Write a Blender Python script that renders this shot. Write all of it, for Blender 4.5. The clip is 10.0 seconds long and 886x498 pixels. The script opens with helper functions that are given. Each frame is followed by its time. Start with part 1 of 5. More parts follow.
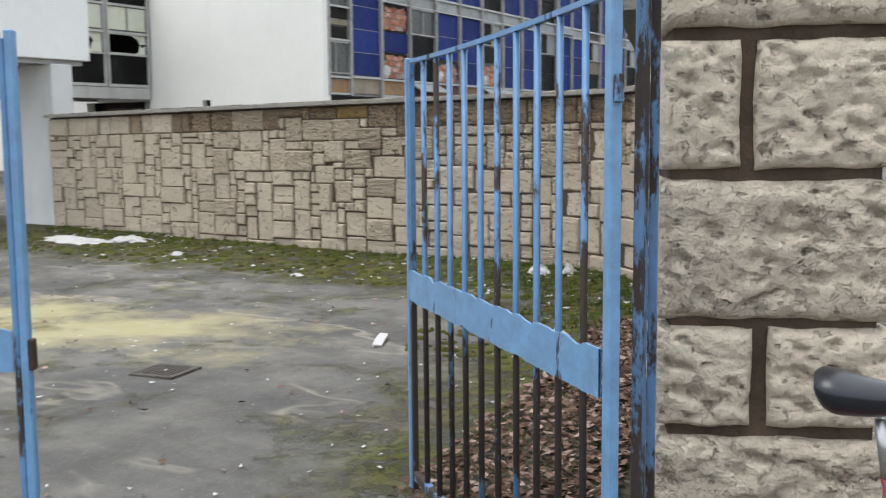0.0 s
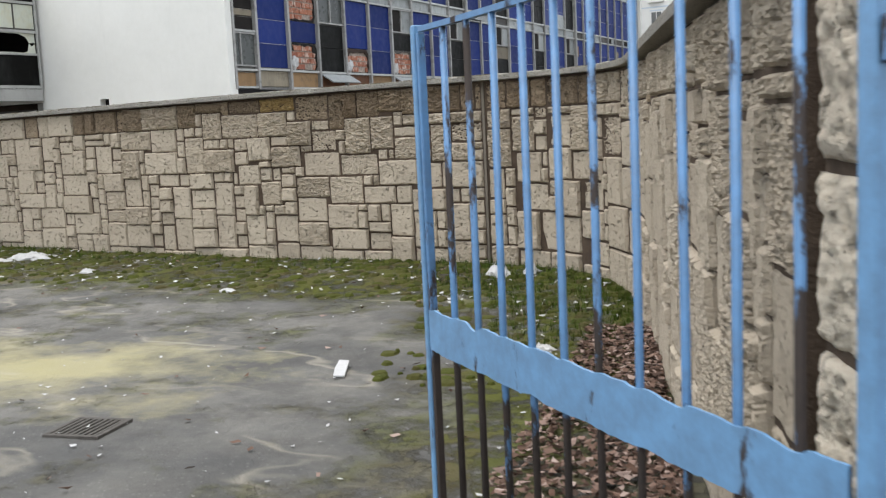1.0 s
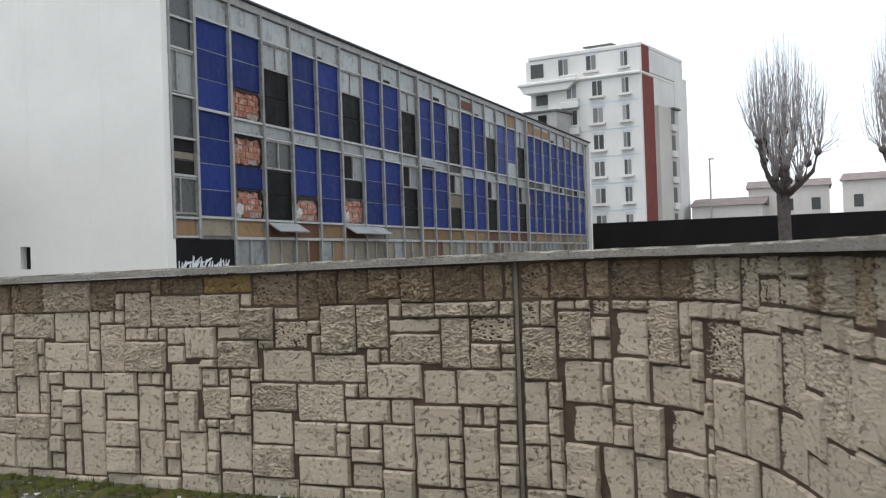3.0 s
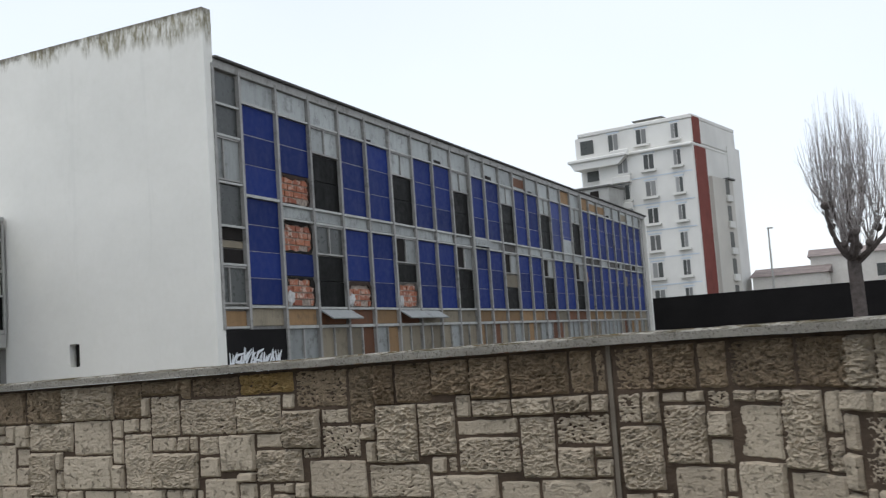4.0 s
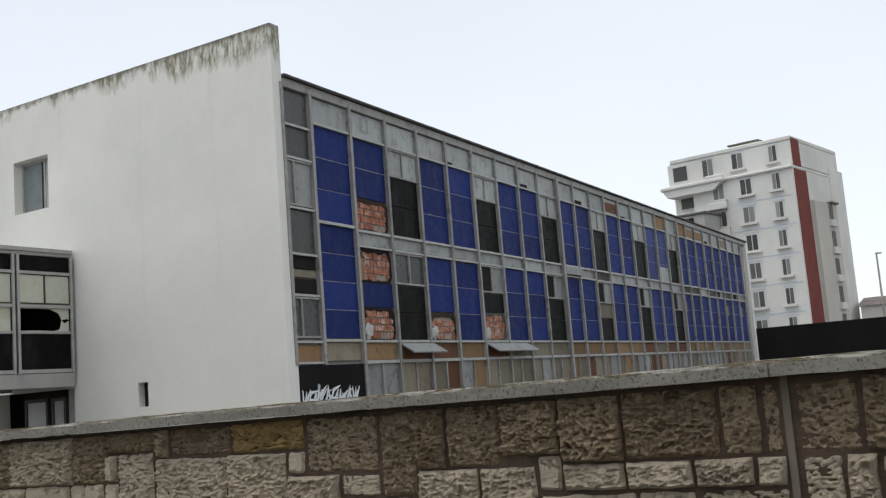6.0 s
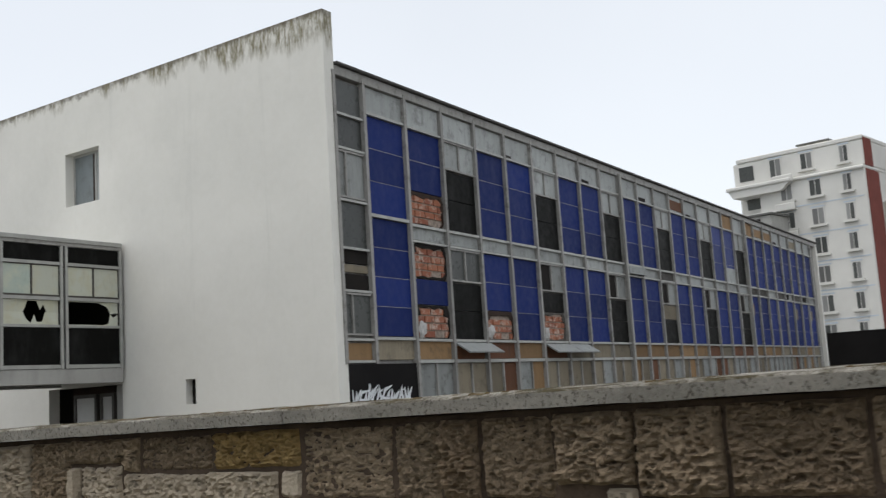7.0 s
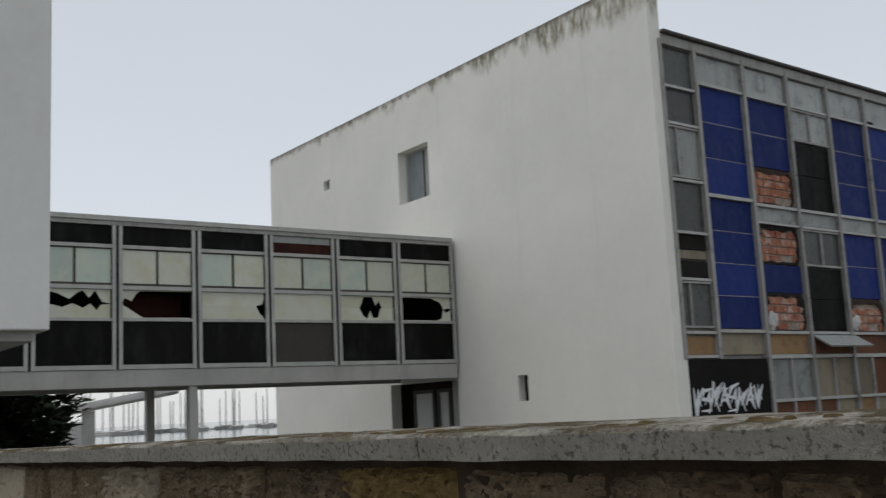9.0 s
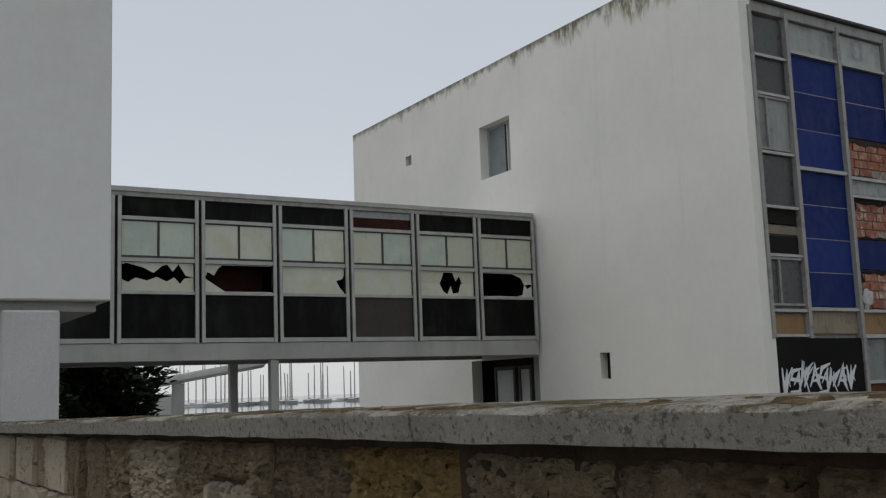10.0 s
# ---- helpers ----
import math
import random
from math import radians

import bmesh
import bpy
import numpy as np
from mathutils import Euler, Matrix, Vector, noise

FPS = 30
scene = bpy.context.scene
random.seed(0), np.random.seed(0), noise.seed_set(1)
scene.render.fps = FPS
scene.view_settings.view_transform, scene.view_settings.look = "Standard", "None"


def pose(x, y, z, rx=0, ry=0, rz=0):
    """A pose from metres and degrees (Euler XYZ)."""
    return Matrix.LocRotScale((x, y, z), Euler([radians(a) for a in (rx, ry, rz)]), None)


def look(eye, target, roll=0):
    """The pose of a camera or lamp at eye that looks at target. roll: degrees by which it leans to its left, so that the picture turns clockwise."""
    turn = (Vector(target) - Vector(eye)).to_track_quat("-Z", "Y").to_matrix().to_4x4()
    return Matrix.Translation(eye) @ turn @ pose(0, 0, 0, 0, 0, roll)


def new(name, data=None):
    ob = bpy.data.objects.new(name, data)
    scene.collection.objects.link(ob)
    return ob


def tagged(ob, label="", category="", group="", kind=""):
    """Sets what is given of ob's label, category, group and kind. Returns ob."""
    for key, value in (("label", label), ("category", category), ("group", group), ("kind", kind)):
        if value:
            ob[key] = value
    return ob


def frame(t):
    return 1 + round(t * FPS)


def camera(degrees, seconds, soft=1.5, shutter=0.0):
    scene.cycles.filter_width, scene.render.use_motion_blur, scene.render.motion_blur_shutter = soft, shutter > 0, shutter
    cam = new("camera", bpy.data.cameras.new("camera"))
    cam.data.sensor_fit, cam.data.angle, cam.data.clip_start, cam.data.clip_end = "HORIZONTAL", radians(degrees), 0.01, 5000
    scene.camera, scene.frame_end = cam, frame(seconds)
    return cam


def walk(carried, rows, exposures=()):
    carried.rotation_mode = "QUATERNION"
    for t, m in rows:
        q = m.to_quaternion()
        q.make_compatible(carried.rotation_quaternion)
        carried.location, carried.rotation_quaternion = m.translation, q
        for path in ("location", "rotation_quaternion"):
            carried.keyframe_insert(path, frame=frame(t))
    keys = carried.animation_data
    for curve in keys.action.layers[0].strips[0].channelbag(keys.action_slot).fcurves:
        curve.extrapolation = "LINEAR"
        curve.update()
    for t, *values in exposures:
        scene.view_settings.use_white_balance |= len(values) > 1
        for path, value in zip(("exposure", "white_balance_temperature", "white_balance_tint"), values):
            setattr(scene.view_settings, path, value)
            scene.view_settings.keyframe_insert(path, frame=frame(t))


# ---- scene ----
cam = camera(46.3, 10.0, 1.25, 0.3)
PATH = [
    (0, (-0.178, 1.857, 1.529), (-1.241, 3.536, 1.308), -0.5),
    (0.5, (-0.642, 2.138, 1.534), (-1.556, 3.9, 1.29), -2.6),
    (1, (-1.058, 2.583, 1.547), (-1.969, 4.347, 1.301), -2.7),
    (1.5, (-1.496, 3.059, 1.614), (-2.336, 4.869, 1.479), -1.0),
    (2, (-1.904, 3.555, 1.751), (-2.592, 5.429, 1.631), -2.2),
    (2.2, (-2.036, 3.795, 1.783), (-2.818, 5.636, 1.735), -1.1),
    (3.3, (-3.136, 5.291, 1.954), (-3.934, 7.123, 2.036), -2.8),
    (3.5, (-3.242, 5.485, 1.954), (-4.051, 7.306, 2.128), -3.5),
    (4, (-3.472, 5.989, 1.977), (-4.353, 7.775, 2.162), -4.0),
    (4.5, (-3.691, 6.481, 1.983), (-4.644, 8.229, 2.177), -3.7),
    (5, (-3.896, 7.036, 1.960), (-4.9, 8.742, 2.248), -4.8),
    (5.2, (-3.997, 7.241, 1.984), (-5.025, 8.935, 2.252), -5.4),
    (6.3, (-4.561, 8.343, 1.962), (-5.595, 10.034, 2.23), -3.9),
    (6.5, (-4.655, 8.548, 1.983), (-5.717, 10.219, 2.267), -3.1),
    (7, (-4.959, 9.06, 1.966), (-6.08, 10.694, 2.241), -3.6),
    (7.5, (-5.192, 9.499, 1.963), (-6.454, 11.024, 2.243), -4.8),
    (8, (-5.381, 9.913, 1.984), (-6.758, 11.344, 2.223), -4.2),
    (8.5, (-5.663, 10.286, 1.986), (-7.115, 11.639, 2.23), -2.6),
    (9, (-5.844, 10.616, 1.993), (-7.438, 11.786, 2.298), -2.9),
    (9.5, (-5.951, 10.857, 1.994), (-7.628, 11.912, 2.265), -1.9),
    (10, (-5.978, 10.906, 1.982), (-7.67, 11.938, 2.25), -2.1),
]

EXPOSURE = [(0.0, 1.04, 6500, 10), (1.0, 1.05, 6500, 10), (2.0, 1.03, 6450, 10), (3.5, 0.50, 6400, 10), (4.5, 0.40, 6450, 10), (5.0, 0.36, 6500, 10),
            (6.5, 0.31, 6700, 10), (7.5, 0.26, 6750, 10), (8.5, -0.06, 6700, 10), (9.0, -0.14, 6650, 10), (10.0, -0.32, 6650, 10)]
walk(cam, [(t, look(eye, target, roll)) for t, eye, target, roll in PATH], EXPOSURE)

# ---- world and light: an even overcast sky ----
world = bpy.data.worlds.new("overcast_sky")
scene.world = world
world.use_nodes = True
wn, wl = world.node_tree.nodes, world.node_tree.links
wn.clear()
w_out = wn.new("ShaderNodeOutputWorld")
w_bg = wn.new("ShaderNodeBackground")
w_tc = wn.new("ShaderNodeTexCoord")
w_sep = wn.new("ShaderNodeSeparateXYZ")
w_ramp = wn.new("ShaderNodeValToRGB")
w_sky = wn.new("ShaderNodeTexSky")
w_sky.sky_type = "NISHITA"
w_sky.sun_disc = False
w_sky.sun_elevation, w_sky.sun_rotation = radians(71), radians(222)
w_noise = wn.new("ShaderNodeTexNoise")
w_noise.inputs["Scale"].default_value = 2.2
w_noise.inputs["Detail"].default_value = 4
w_cloud = wn.new("ShaderNodeMapRange")
w_cloud.inputs["To Min"].default_value, w_cloud.inputs["To Max"].default_value = 0.92, 1.08
w_mul = wn.new("ShaderNodeMixRGB")
w_mul.blend_type, w_mul.inputs[0].default_value = "MULTIPLY", 1.0
w_mix = wn.new("ShaderNodeMixRGB")
w_mix.inputs[0].default_value = 0.03
w_ramp.color_ramp.elements[0].position, w_ramp.color_ramp.elements[0].color = 0.0, (0.70, 0.725, 0.765, 1)
w_ramp.color_ramp.elements[1].position, w_ramp.color_ramp.elements[1].color = 0.45, (0.60, 0.63, 0.665, 1)
e = w_ramp.color_ramp.elements.new(0.12)
e.color = (0.665, 0.695, 0.735, 1)
e = w_ramp.color_ramp.elements.new(0.85)
e.color = (0.95, 0.98, 1.02, 1)
wl.new(w_tc.outputs["Generated"], w_sep.inputs[0])
wl.new(w_sep.outputs["Z"], w_ramp.inputs[0])
wl.new(w_tc.outputs["Generated"], w_noise.inputs["Vector"])
wl.new(w_noise.outputs["Fac"], w_cloud.inputs["Value"])
wl.new(w_ramp.outputs[0], w_mul.inputs[1])
wl.new(w_cloud.outputs[0], w_mul.inputs[2])
wl.new(w_mul.outputs[0], w_mix.inputs[1])
wl.new(w_sky.outputs[0], w_mix.inputs[2])
wl.new(w_mix.outputs[0], w_bg.inputs["Color"])
w_bg.inputs["Strength"].default_value = 1.0
wl.new(w_bg.outputs[0], w_out.inputs["Surface"])

sun_data = bpy.data.lights.new("sun", "SUN")
sun_data.energy, sun_data.angle, sun_data.color = 0.9, radians(40), (1.0, 0.97, 0.93)
sun = new("sun", sun_data)
sun.matrix_world = look((-9, -10, 40), (0, 0, 0))


# ---- materials ----
class Mat:
    """A small builder for node materials in object or world coordinates."""

    def __init__(self, name, rough=0.8, metal=0.0):
        self.m = bpy.data.materials.new(name)
        self.m.use_nodes = True
        self.n, self.l = self.m.node_tree.nodes, self.m.node_tree.links
        self.b = self.n["Principled BSDF"]
        self.b.inputs["Roughness"].default_value = rough
        self.b.inputs["Metallic"].default_value = metal
        if rough >= 0.8:
            self.b.inputs["Specular IOR Level"].default_value = 0.2
        self.geo = self.n.new("ShaderNodeNewGeometry")
        self.pos = self.geo.outputs["Position"]
        self.heights = []

    def put(self, sock, v):
        if isinstance(v, bpy.types.NodeSocket):
            self.l.new(v, sock)
        elif isinstance(v, (tuple, list)):
            sock.default_value = (*v, 1) if len(v) == 3 and len(sock.default_value) == 4 else v
        else:
            sock.default_value = v

    def scaled(self, vec, sx, sy, sz):
        node = self.n.new("ShaderNodeMapping")
        self.put(node.inputs["Vector"], vec)
        node.inputs["Scale"].default_value = (sx, sy, sz)
        return node.outputs[0]

    def noise(self, scale, detail=5, rough=0.6, vec=None, distort=0.0):
        node = self.n.new("ShaderNodeTexNoise")
        self.put(node.inputs["Vector"], vec or self.pos)
        node.inputs["Scale"].default_value = scale
        node.inputs["Detail"].default_value = detail
        node.inputs["Roughness"].default_value = rough
        node.inputs["Distortion"].default_value = distort
        return node.outputs["Fac"]

    def voronoi(self, scale, vec=None, feature="F1"):
        node = self.n.new("ShaderNodeTexVoronoi")
        node.feature = feature
        self.put(node.inputs["Vector"], vec or self.pos)
        node.inputs["Scale"].default_value = scale
        return node.outputs["Distance"]

    def ramp(self, fac, *stops):
        node = self.n.new("ShaderNodeValToRGB")
        self.put(node.inputs[0], fac)
        els = node.color_ramp.elements
        while len(els) < len(stops):
            els.new(0.5)
        for el, (p, c) in zip(els, stops):
            el.position = p
            el.color = (c, c, c, 1) if isinstance(c, (int, float)) else (*c, 1)
        return node.outputs[0]

    def mix(self, fac, a, b, blend="MIX"):
        node = self.n.new("ShaderNodeMixRGB")
        node.blend_type = blend
        for sock, v in zip(node.inputs, (fac, a, b)):
            self.put(sock, v)
        return node.outputs[0]

    def math(self, op, a, b=0.0):
        node = self.n.new("ShaderNodeMath")
        node.operation = op
        self.put(node.inputs[0], a)
        self.put(node.inputs[1], b)
        return node.outputs[0]

    def xyz(self):
        node = self.n.new("ShaderNodeSeparateXYZ")
        self.l.new(self.pos, node.inputs[0])
        return node.outputs

    def rand(self, island=False):
        if island:
            return self.geo.outputs["Random Per Island"]
        return self.n.new("ShaderNodeObjectInfo").outputs["Random"]

    def bump(self, height, dist, strength=1.0):
        node = self.n.new("ShaderNodeBump")
        node.inputs["Strength"].default_value = strength
        node.inputs["Distance"].default_value = dist
        self.l.new(height, node.inputs["Height"])
        if self.heights:
            self.l.new(self.heights[-1], node.inputs["Normal"])
        self.heights.append(node.outputs[0])
        self.l.new(node.outputs[0], self.b.inputs["Normal"])

    def done(self, colour, rough=None):
        self.put(self.b.inputs["Base Color"], colour)
        if rough is not None:
            self.put(self.b.inputs["Roughness"], rough)
        return self.m


def stone_material(name, light, dark, island, pit):
    """Rock-faced stone: some blocks chiselled deep, some nearly smooth, all with scattered pits."""
    m = Mat(name, 0.9)
    r = m.rand(island)
    base = m.mix(r, light, dark)
    base = m.mix(m.ramp(m.noise(1.7, 4), (0.42, 0.0), (0.75, 0.3)), base, tuple(c * 0.72 for c in dark))
    grain = m.noise(60, 6, 0.75)
    base = m.mix(0.34, base, m.ramp(grain, (0.3, 0.28), (0.7, 0.76)), "OVERLAY")
    hewn = m.ramp(m.math("FRACT", m.math("MULTIPLY", r, 7.31)), (0.30, 0.25 * pit), (0.70, 0.15 + 0.65 * pit))
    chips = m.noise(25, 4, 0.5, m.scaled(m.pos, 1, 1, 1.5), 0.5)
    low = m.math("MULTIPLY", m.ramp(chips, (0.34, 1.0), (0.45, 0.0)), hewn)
    # hollows are darkened in colour, in place of the occlusion bump lacks
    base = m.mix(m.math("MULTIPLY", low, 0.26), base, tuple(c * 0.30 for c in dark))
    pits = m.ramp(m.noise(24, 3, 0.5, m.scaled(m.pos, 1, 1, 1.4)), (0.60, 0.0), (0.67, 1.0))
    # pits get their shade as a dark colour too
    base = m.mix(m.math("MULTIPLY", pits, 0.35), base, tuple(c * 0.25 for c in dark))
    m.bump(m.math("MULTIPLY", m.ramp(chips, (0.33, 0.0), (0.62, 1.0)), hewn), 0.032 * pit)
    m.bump(pits, -0.03)
    m.bump(grain, 0.012)
    return m.done(base, m.ramp(grain, (0.3, 0.85), (0.7, 0.97)))


def concrete(name, tone, scale=1.0, streak=0.4, moss=False):
    m = Mat(name, 0.88)
    c = m.mix(m.ramp(m.noise(1.1 * scale, 5), (0.35, 0.0), (0.65, 1.0)), tone, tuple(v * 0.78 for v in tone))
    c = m.mix(m.math("MULTIPLY", m.ramp(m.noise(3.0 * scale, 5, 0.6, m.scaled(m.pos, 1.6, 1.6, 0.25)), (0.5, 0.0), (0.75, 1.0)), streak), c, tuple(v * 0.45 for v in tone))
    c = m.mix(0.35 if moss else 0.15, c, m.ramp(m.noise(60, 5, 0.7), (0.3, 0.3), (0.7, 0.7)), "OVERLAY")
    if moss:
        node = m.n.new("ShaderNodeSeparateXYZ")
        m.l.new(m.geo.outputs["Normal"], node.inputs[0])
        up = m.ramp(node.outputs["Z"], (0.6, 0.0), (0.9, 1.0))
        patch = m.ramp(m.noise(5, 7, 0.72), (0.44, 0.0), (0.54, 1.0))
        c = m.mix(m.math("MULTIPLY", up, patch), c, m.mix(m.noise(30), (0.045, 0.04, 0.018), (0.13, 0.10, 0.045)))
        m.bump(m.math("MULTIPLY", up, patch), 0.012)
    if moss:
        speck = m.ramp(m.noise(75, 4, 0.65), (0.36, 1.0), (0.46, 0.0))
        c = m.mix(m.math("MULTIPLY", speck, 0.7), c, (0.075, 0.066, 0.05))
        c = m.mix(m.ramp(m.noise(90, 3, 0.6), (0.60, 0.0), (0.70, 0.6)), c, (0.55, 0.53, 0.48))
        m.bump(m.noise(34, 6, 0.75), 0.045)
    m.bump(m.noise(38, 6, 0.7), 0.006)
    m.bump(m.noise(120, 3), 0.002)
    return m.done(c)


def painted_metal(name, tone, rust, gain=0.1, spread=0.0):
    m = Mat(name, 0.5)
    z = m.xyz()["Z"]
    low = m.ramp(z, (0.80, 1.0), (1.0, 0.0))
    r = m.math("ADD", m.noise(9, 6, 0.7, m.scaled(m.pos, 1, 1, 0.35)), m.math("MULTIPLY", low, gain))
    if spread:
        r = m.math("ADD", r, m.math("MULTIPLY", m.math("SUBTRACT", m.rand(), 0.45), spread))
    mask = m.ramp(r, (rust, 0.0), (rust + 0.05, 1.0))
    paint = m.mix(m.ramp(m.noise(14, 5, 0.7), (0.35, 0.0), (0.7, 1.0)), tone, tuple(0.02 + c * 0.62 for c in tone))
    brown = m.mix(m.noise(40, 4), (0.018, 0.016, 0.015), (0.05, 0.034, 0.026))
    m.bump(mask, -0.0015)
    return m.done(m.mix(mask, paint, brown), m.mix(mask, (0.42, 0.42, 0.42), (0.9, 0.9, 0.9)))


def plain(name, tone, rough=0.7, var=0.25, scale=4.0, metal=0.0, bump=0.0):
    m = Mat(name, rough, metal)
    c = m.mix(m.ramp(m.noise(scale, 5), (0.3, 0.0), (0.7, 1.0)), tone, tuple(v * (1 - var) for v in tone))
    c = m.mix(0.25, c, m.ramp(m.noise(scale * 14, 4, 0.7), (0.3, 0.35), (0.7, 0.65)), "OVERLAY")
    if bump:
        m.bump(m.noise(scale * 10, 5), bump)
    return m.done(c)


def panel(name, tone, rough=0.45, var=0.35, gloss=0.25):
    m = Mat(name, rough)
    m.b.inputs["Specular IOR Level"].default_value = gloss
    r = m.rand()
    c = m.mix(r, tone, tuple(v * (1 - var) for v in tone))
    c = m.mix(m.math("MULTIPLY", m.ramp(m.noise(2.4, 5, 0.6, m.scaled(m.pos, 1, 1, 0.4)), (0.48, 0.0), (0.78, 1.0)), 0.25), c, tuple(0.06 + v * 0.6 for v in tone))
    return m.done(c, m.ramp(m.noise(5, 4), (0.3, rough), (0.7, min(1, rough + 0.25))))


def grimy(name, tone, rough=0.55, var=0.4, dirt=0.6):
    """A painted board or opaque light with run-off streaks, smudges and a different age for each."""
    m = Mat(name, rough)
    m.b.inputs["Specular IOR Level"].default_value = 0.2
    r = m.rand()
    c = m.mix(r, tone, tuple(v * (1 - var) for v in tone))
    shift = m.n.new("ShaderNodeVectorMath")
    m.put(shift.inputs[0], m.pos)
    lift = m.n.new("ShaderNodeCombineXYZ")
    m.put(lift.inputs[0], m.math("MULTIPLY", r, 37.0))
    m.put(shift.inputs[1], lift.outputs[0])
    vec = shift.outputs[0]
    runs = m.ramp(m.noise(3.2, 6, 0.7, m.scaled(vec, 1.5, 1.5, 0.22)), (0.44, 0.0), (0.70, 1.0))
    smudge = m.ramp(m.noise(2.3, 6, 0.72, vec), (0.52, 0.0), (0.68, 1.0))
    c = m.mix(m.math("MULTIPLY", runs, dirt * 0.6), c, tuple(v * 0.42 for v in tone))
    c = m.mix(m.math("MULTIPLY", smudge, dirt * 0.75), c, (0.055, 0.05, 0.042))
    c = m.mix(0.25, c, m.ramp(m.noise(26, 4, 0.7), (0.3, 0.35), (0.7, 0.65)), "OVERLAY")
    m.bump(smudge, -0.006)
    return m.done(c)


def broken_brick():
    """Old brick laid bare: uneven reds with smears of pale mortar."""
    m = Mat("terracotta_brick", 0.92)
    c = m.mix(m.rand(), (0.36, 0.145, 0.085), (0.25, 0.092, 0.06))
    c = m.mix(m.ramp(m.noise(5, 6, 0.7), (0.50, 0.0), (0.64, 0.85)), c, (0.55, 0.45, 0.38))
    c = m.mix(m.ramp(m.noise(3, 5, 0.7), (0.58, 0.0), (0.70, 0.7)), c, (0.07, 0.05, 0.04))
    m.bump(m.noise(30, 5, 0.7), 0.01)
    return m.done(c)


def render_white():
    m = Mat("white_render", 0.85)
    p = m.xyz()
    c = m.mix(m.ramp(m.noise(0.35, 4), (0.3, 0.0), (0.7, 1.0)), (0.76, 0.745, 0.69), (0.68, 0.67, 0.62))
    c = m.mix(0.3, c, m.ramp(m.noise(5, 6, 0.7), (0.3, 0.42), (0.7, 0.58)), "OVERLAY")
    # lichen and run-off stains from the parapet
    runs = m.noise(1.6, 6, 0.65, m.scaled(m.pos, 1, 1, 0.10))
    corner = m.ramp(m.math("MULTIPLY", m.math("ADD", p["X"], 29.5), 0.125), (0.0, 0.0), (1.0, 1.05))
    depth = m.math("ADD", m.math("ADD", m.math("MULTIPLY", m.math("SUBTRACT", p["Z"], 11.17), 1.5), m.math("MULTIPLY", m.math("SUBTRACT", runs, 0.5), 2.6)), corner)
    top = m.math("MULTIPLY", m.ramp(depth, (0.22, 0.0), (0.80, 1.0)), m.ramp(m.noise(7, 6, 0.75, m.scaled(m.pos, 1, 1, 0.25)), (0.40, 0.05), (0.58, 1.0)))
    c = m.mix(m.math("MULTIPLY", top, 0.9), c, m.mix(m.noise(6, 5), (0.09, 0.075, 0.035), (0.27, 0.24, 0.14)))
    rim = m.ramp(m.math("ADD", m.math("SUBTRACT", p["Z"], 11.35), m.math("MULTIPLY", m.math("SUBTRACT", m.noise(4, 6, 0.7), 0.5), 0.7)), (0.05, 0.0), (0.22, 0.75))
    c = m.mix(rim, c, (0.10, 0.085, 0.06))
    fine = m.math("MULTIPLY", m.ramp(m.noise(2.0, 6, 0.7, m.scaled(m.pos, 1.3, 1.3, 0.09)), (0.58, 0.0), (0.78, 1.0)), 0.12)
    c = m.mix(fine, c, (0.30, 0.31, 0.27))
    m.bump(m.noise(28, 5, 0.7), 0.004)
    return m.done(c)


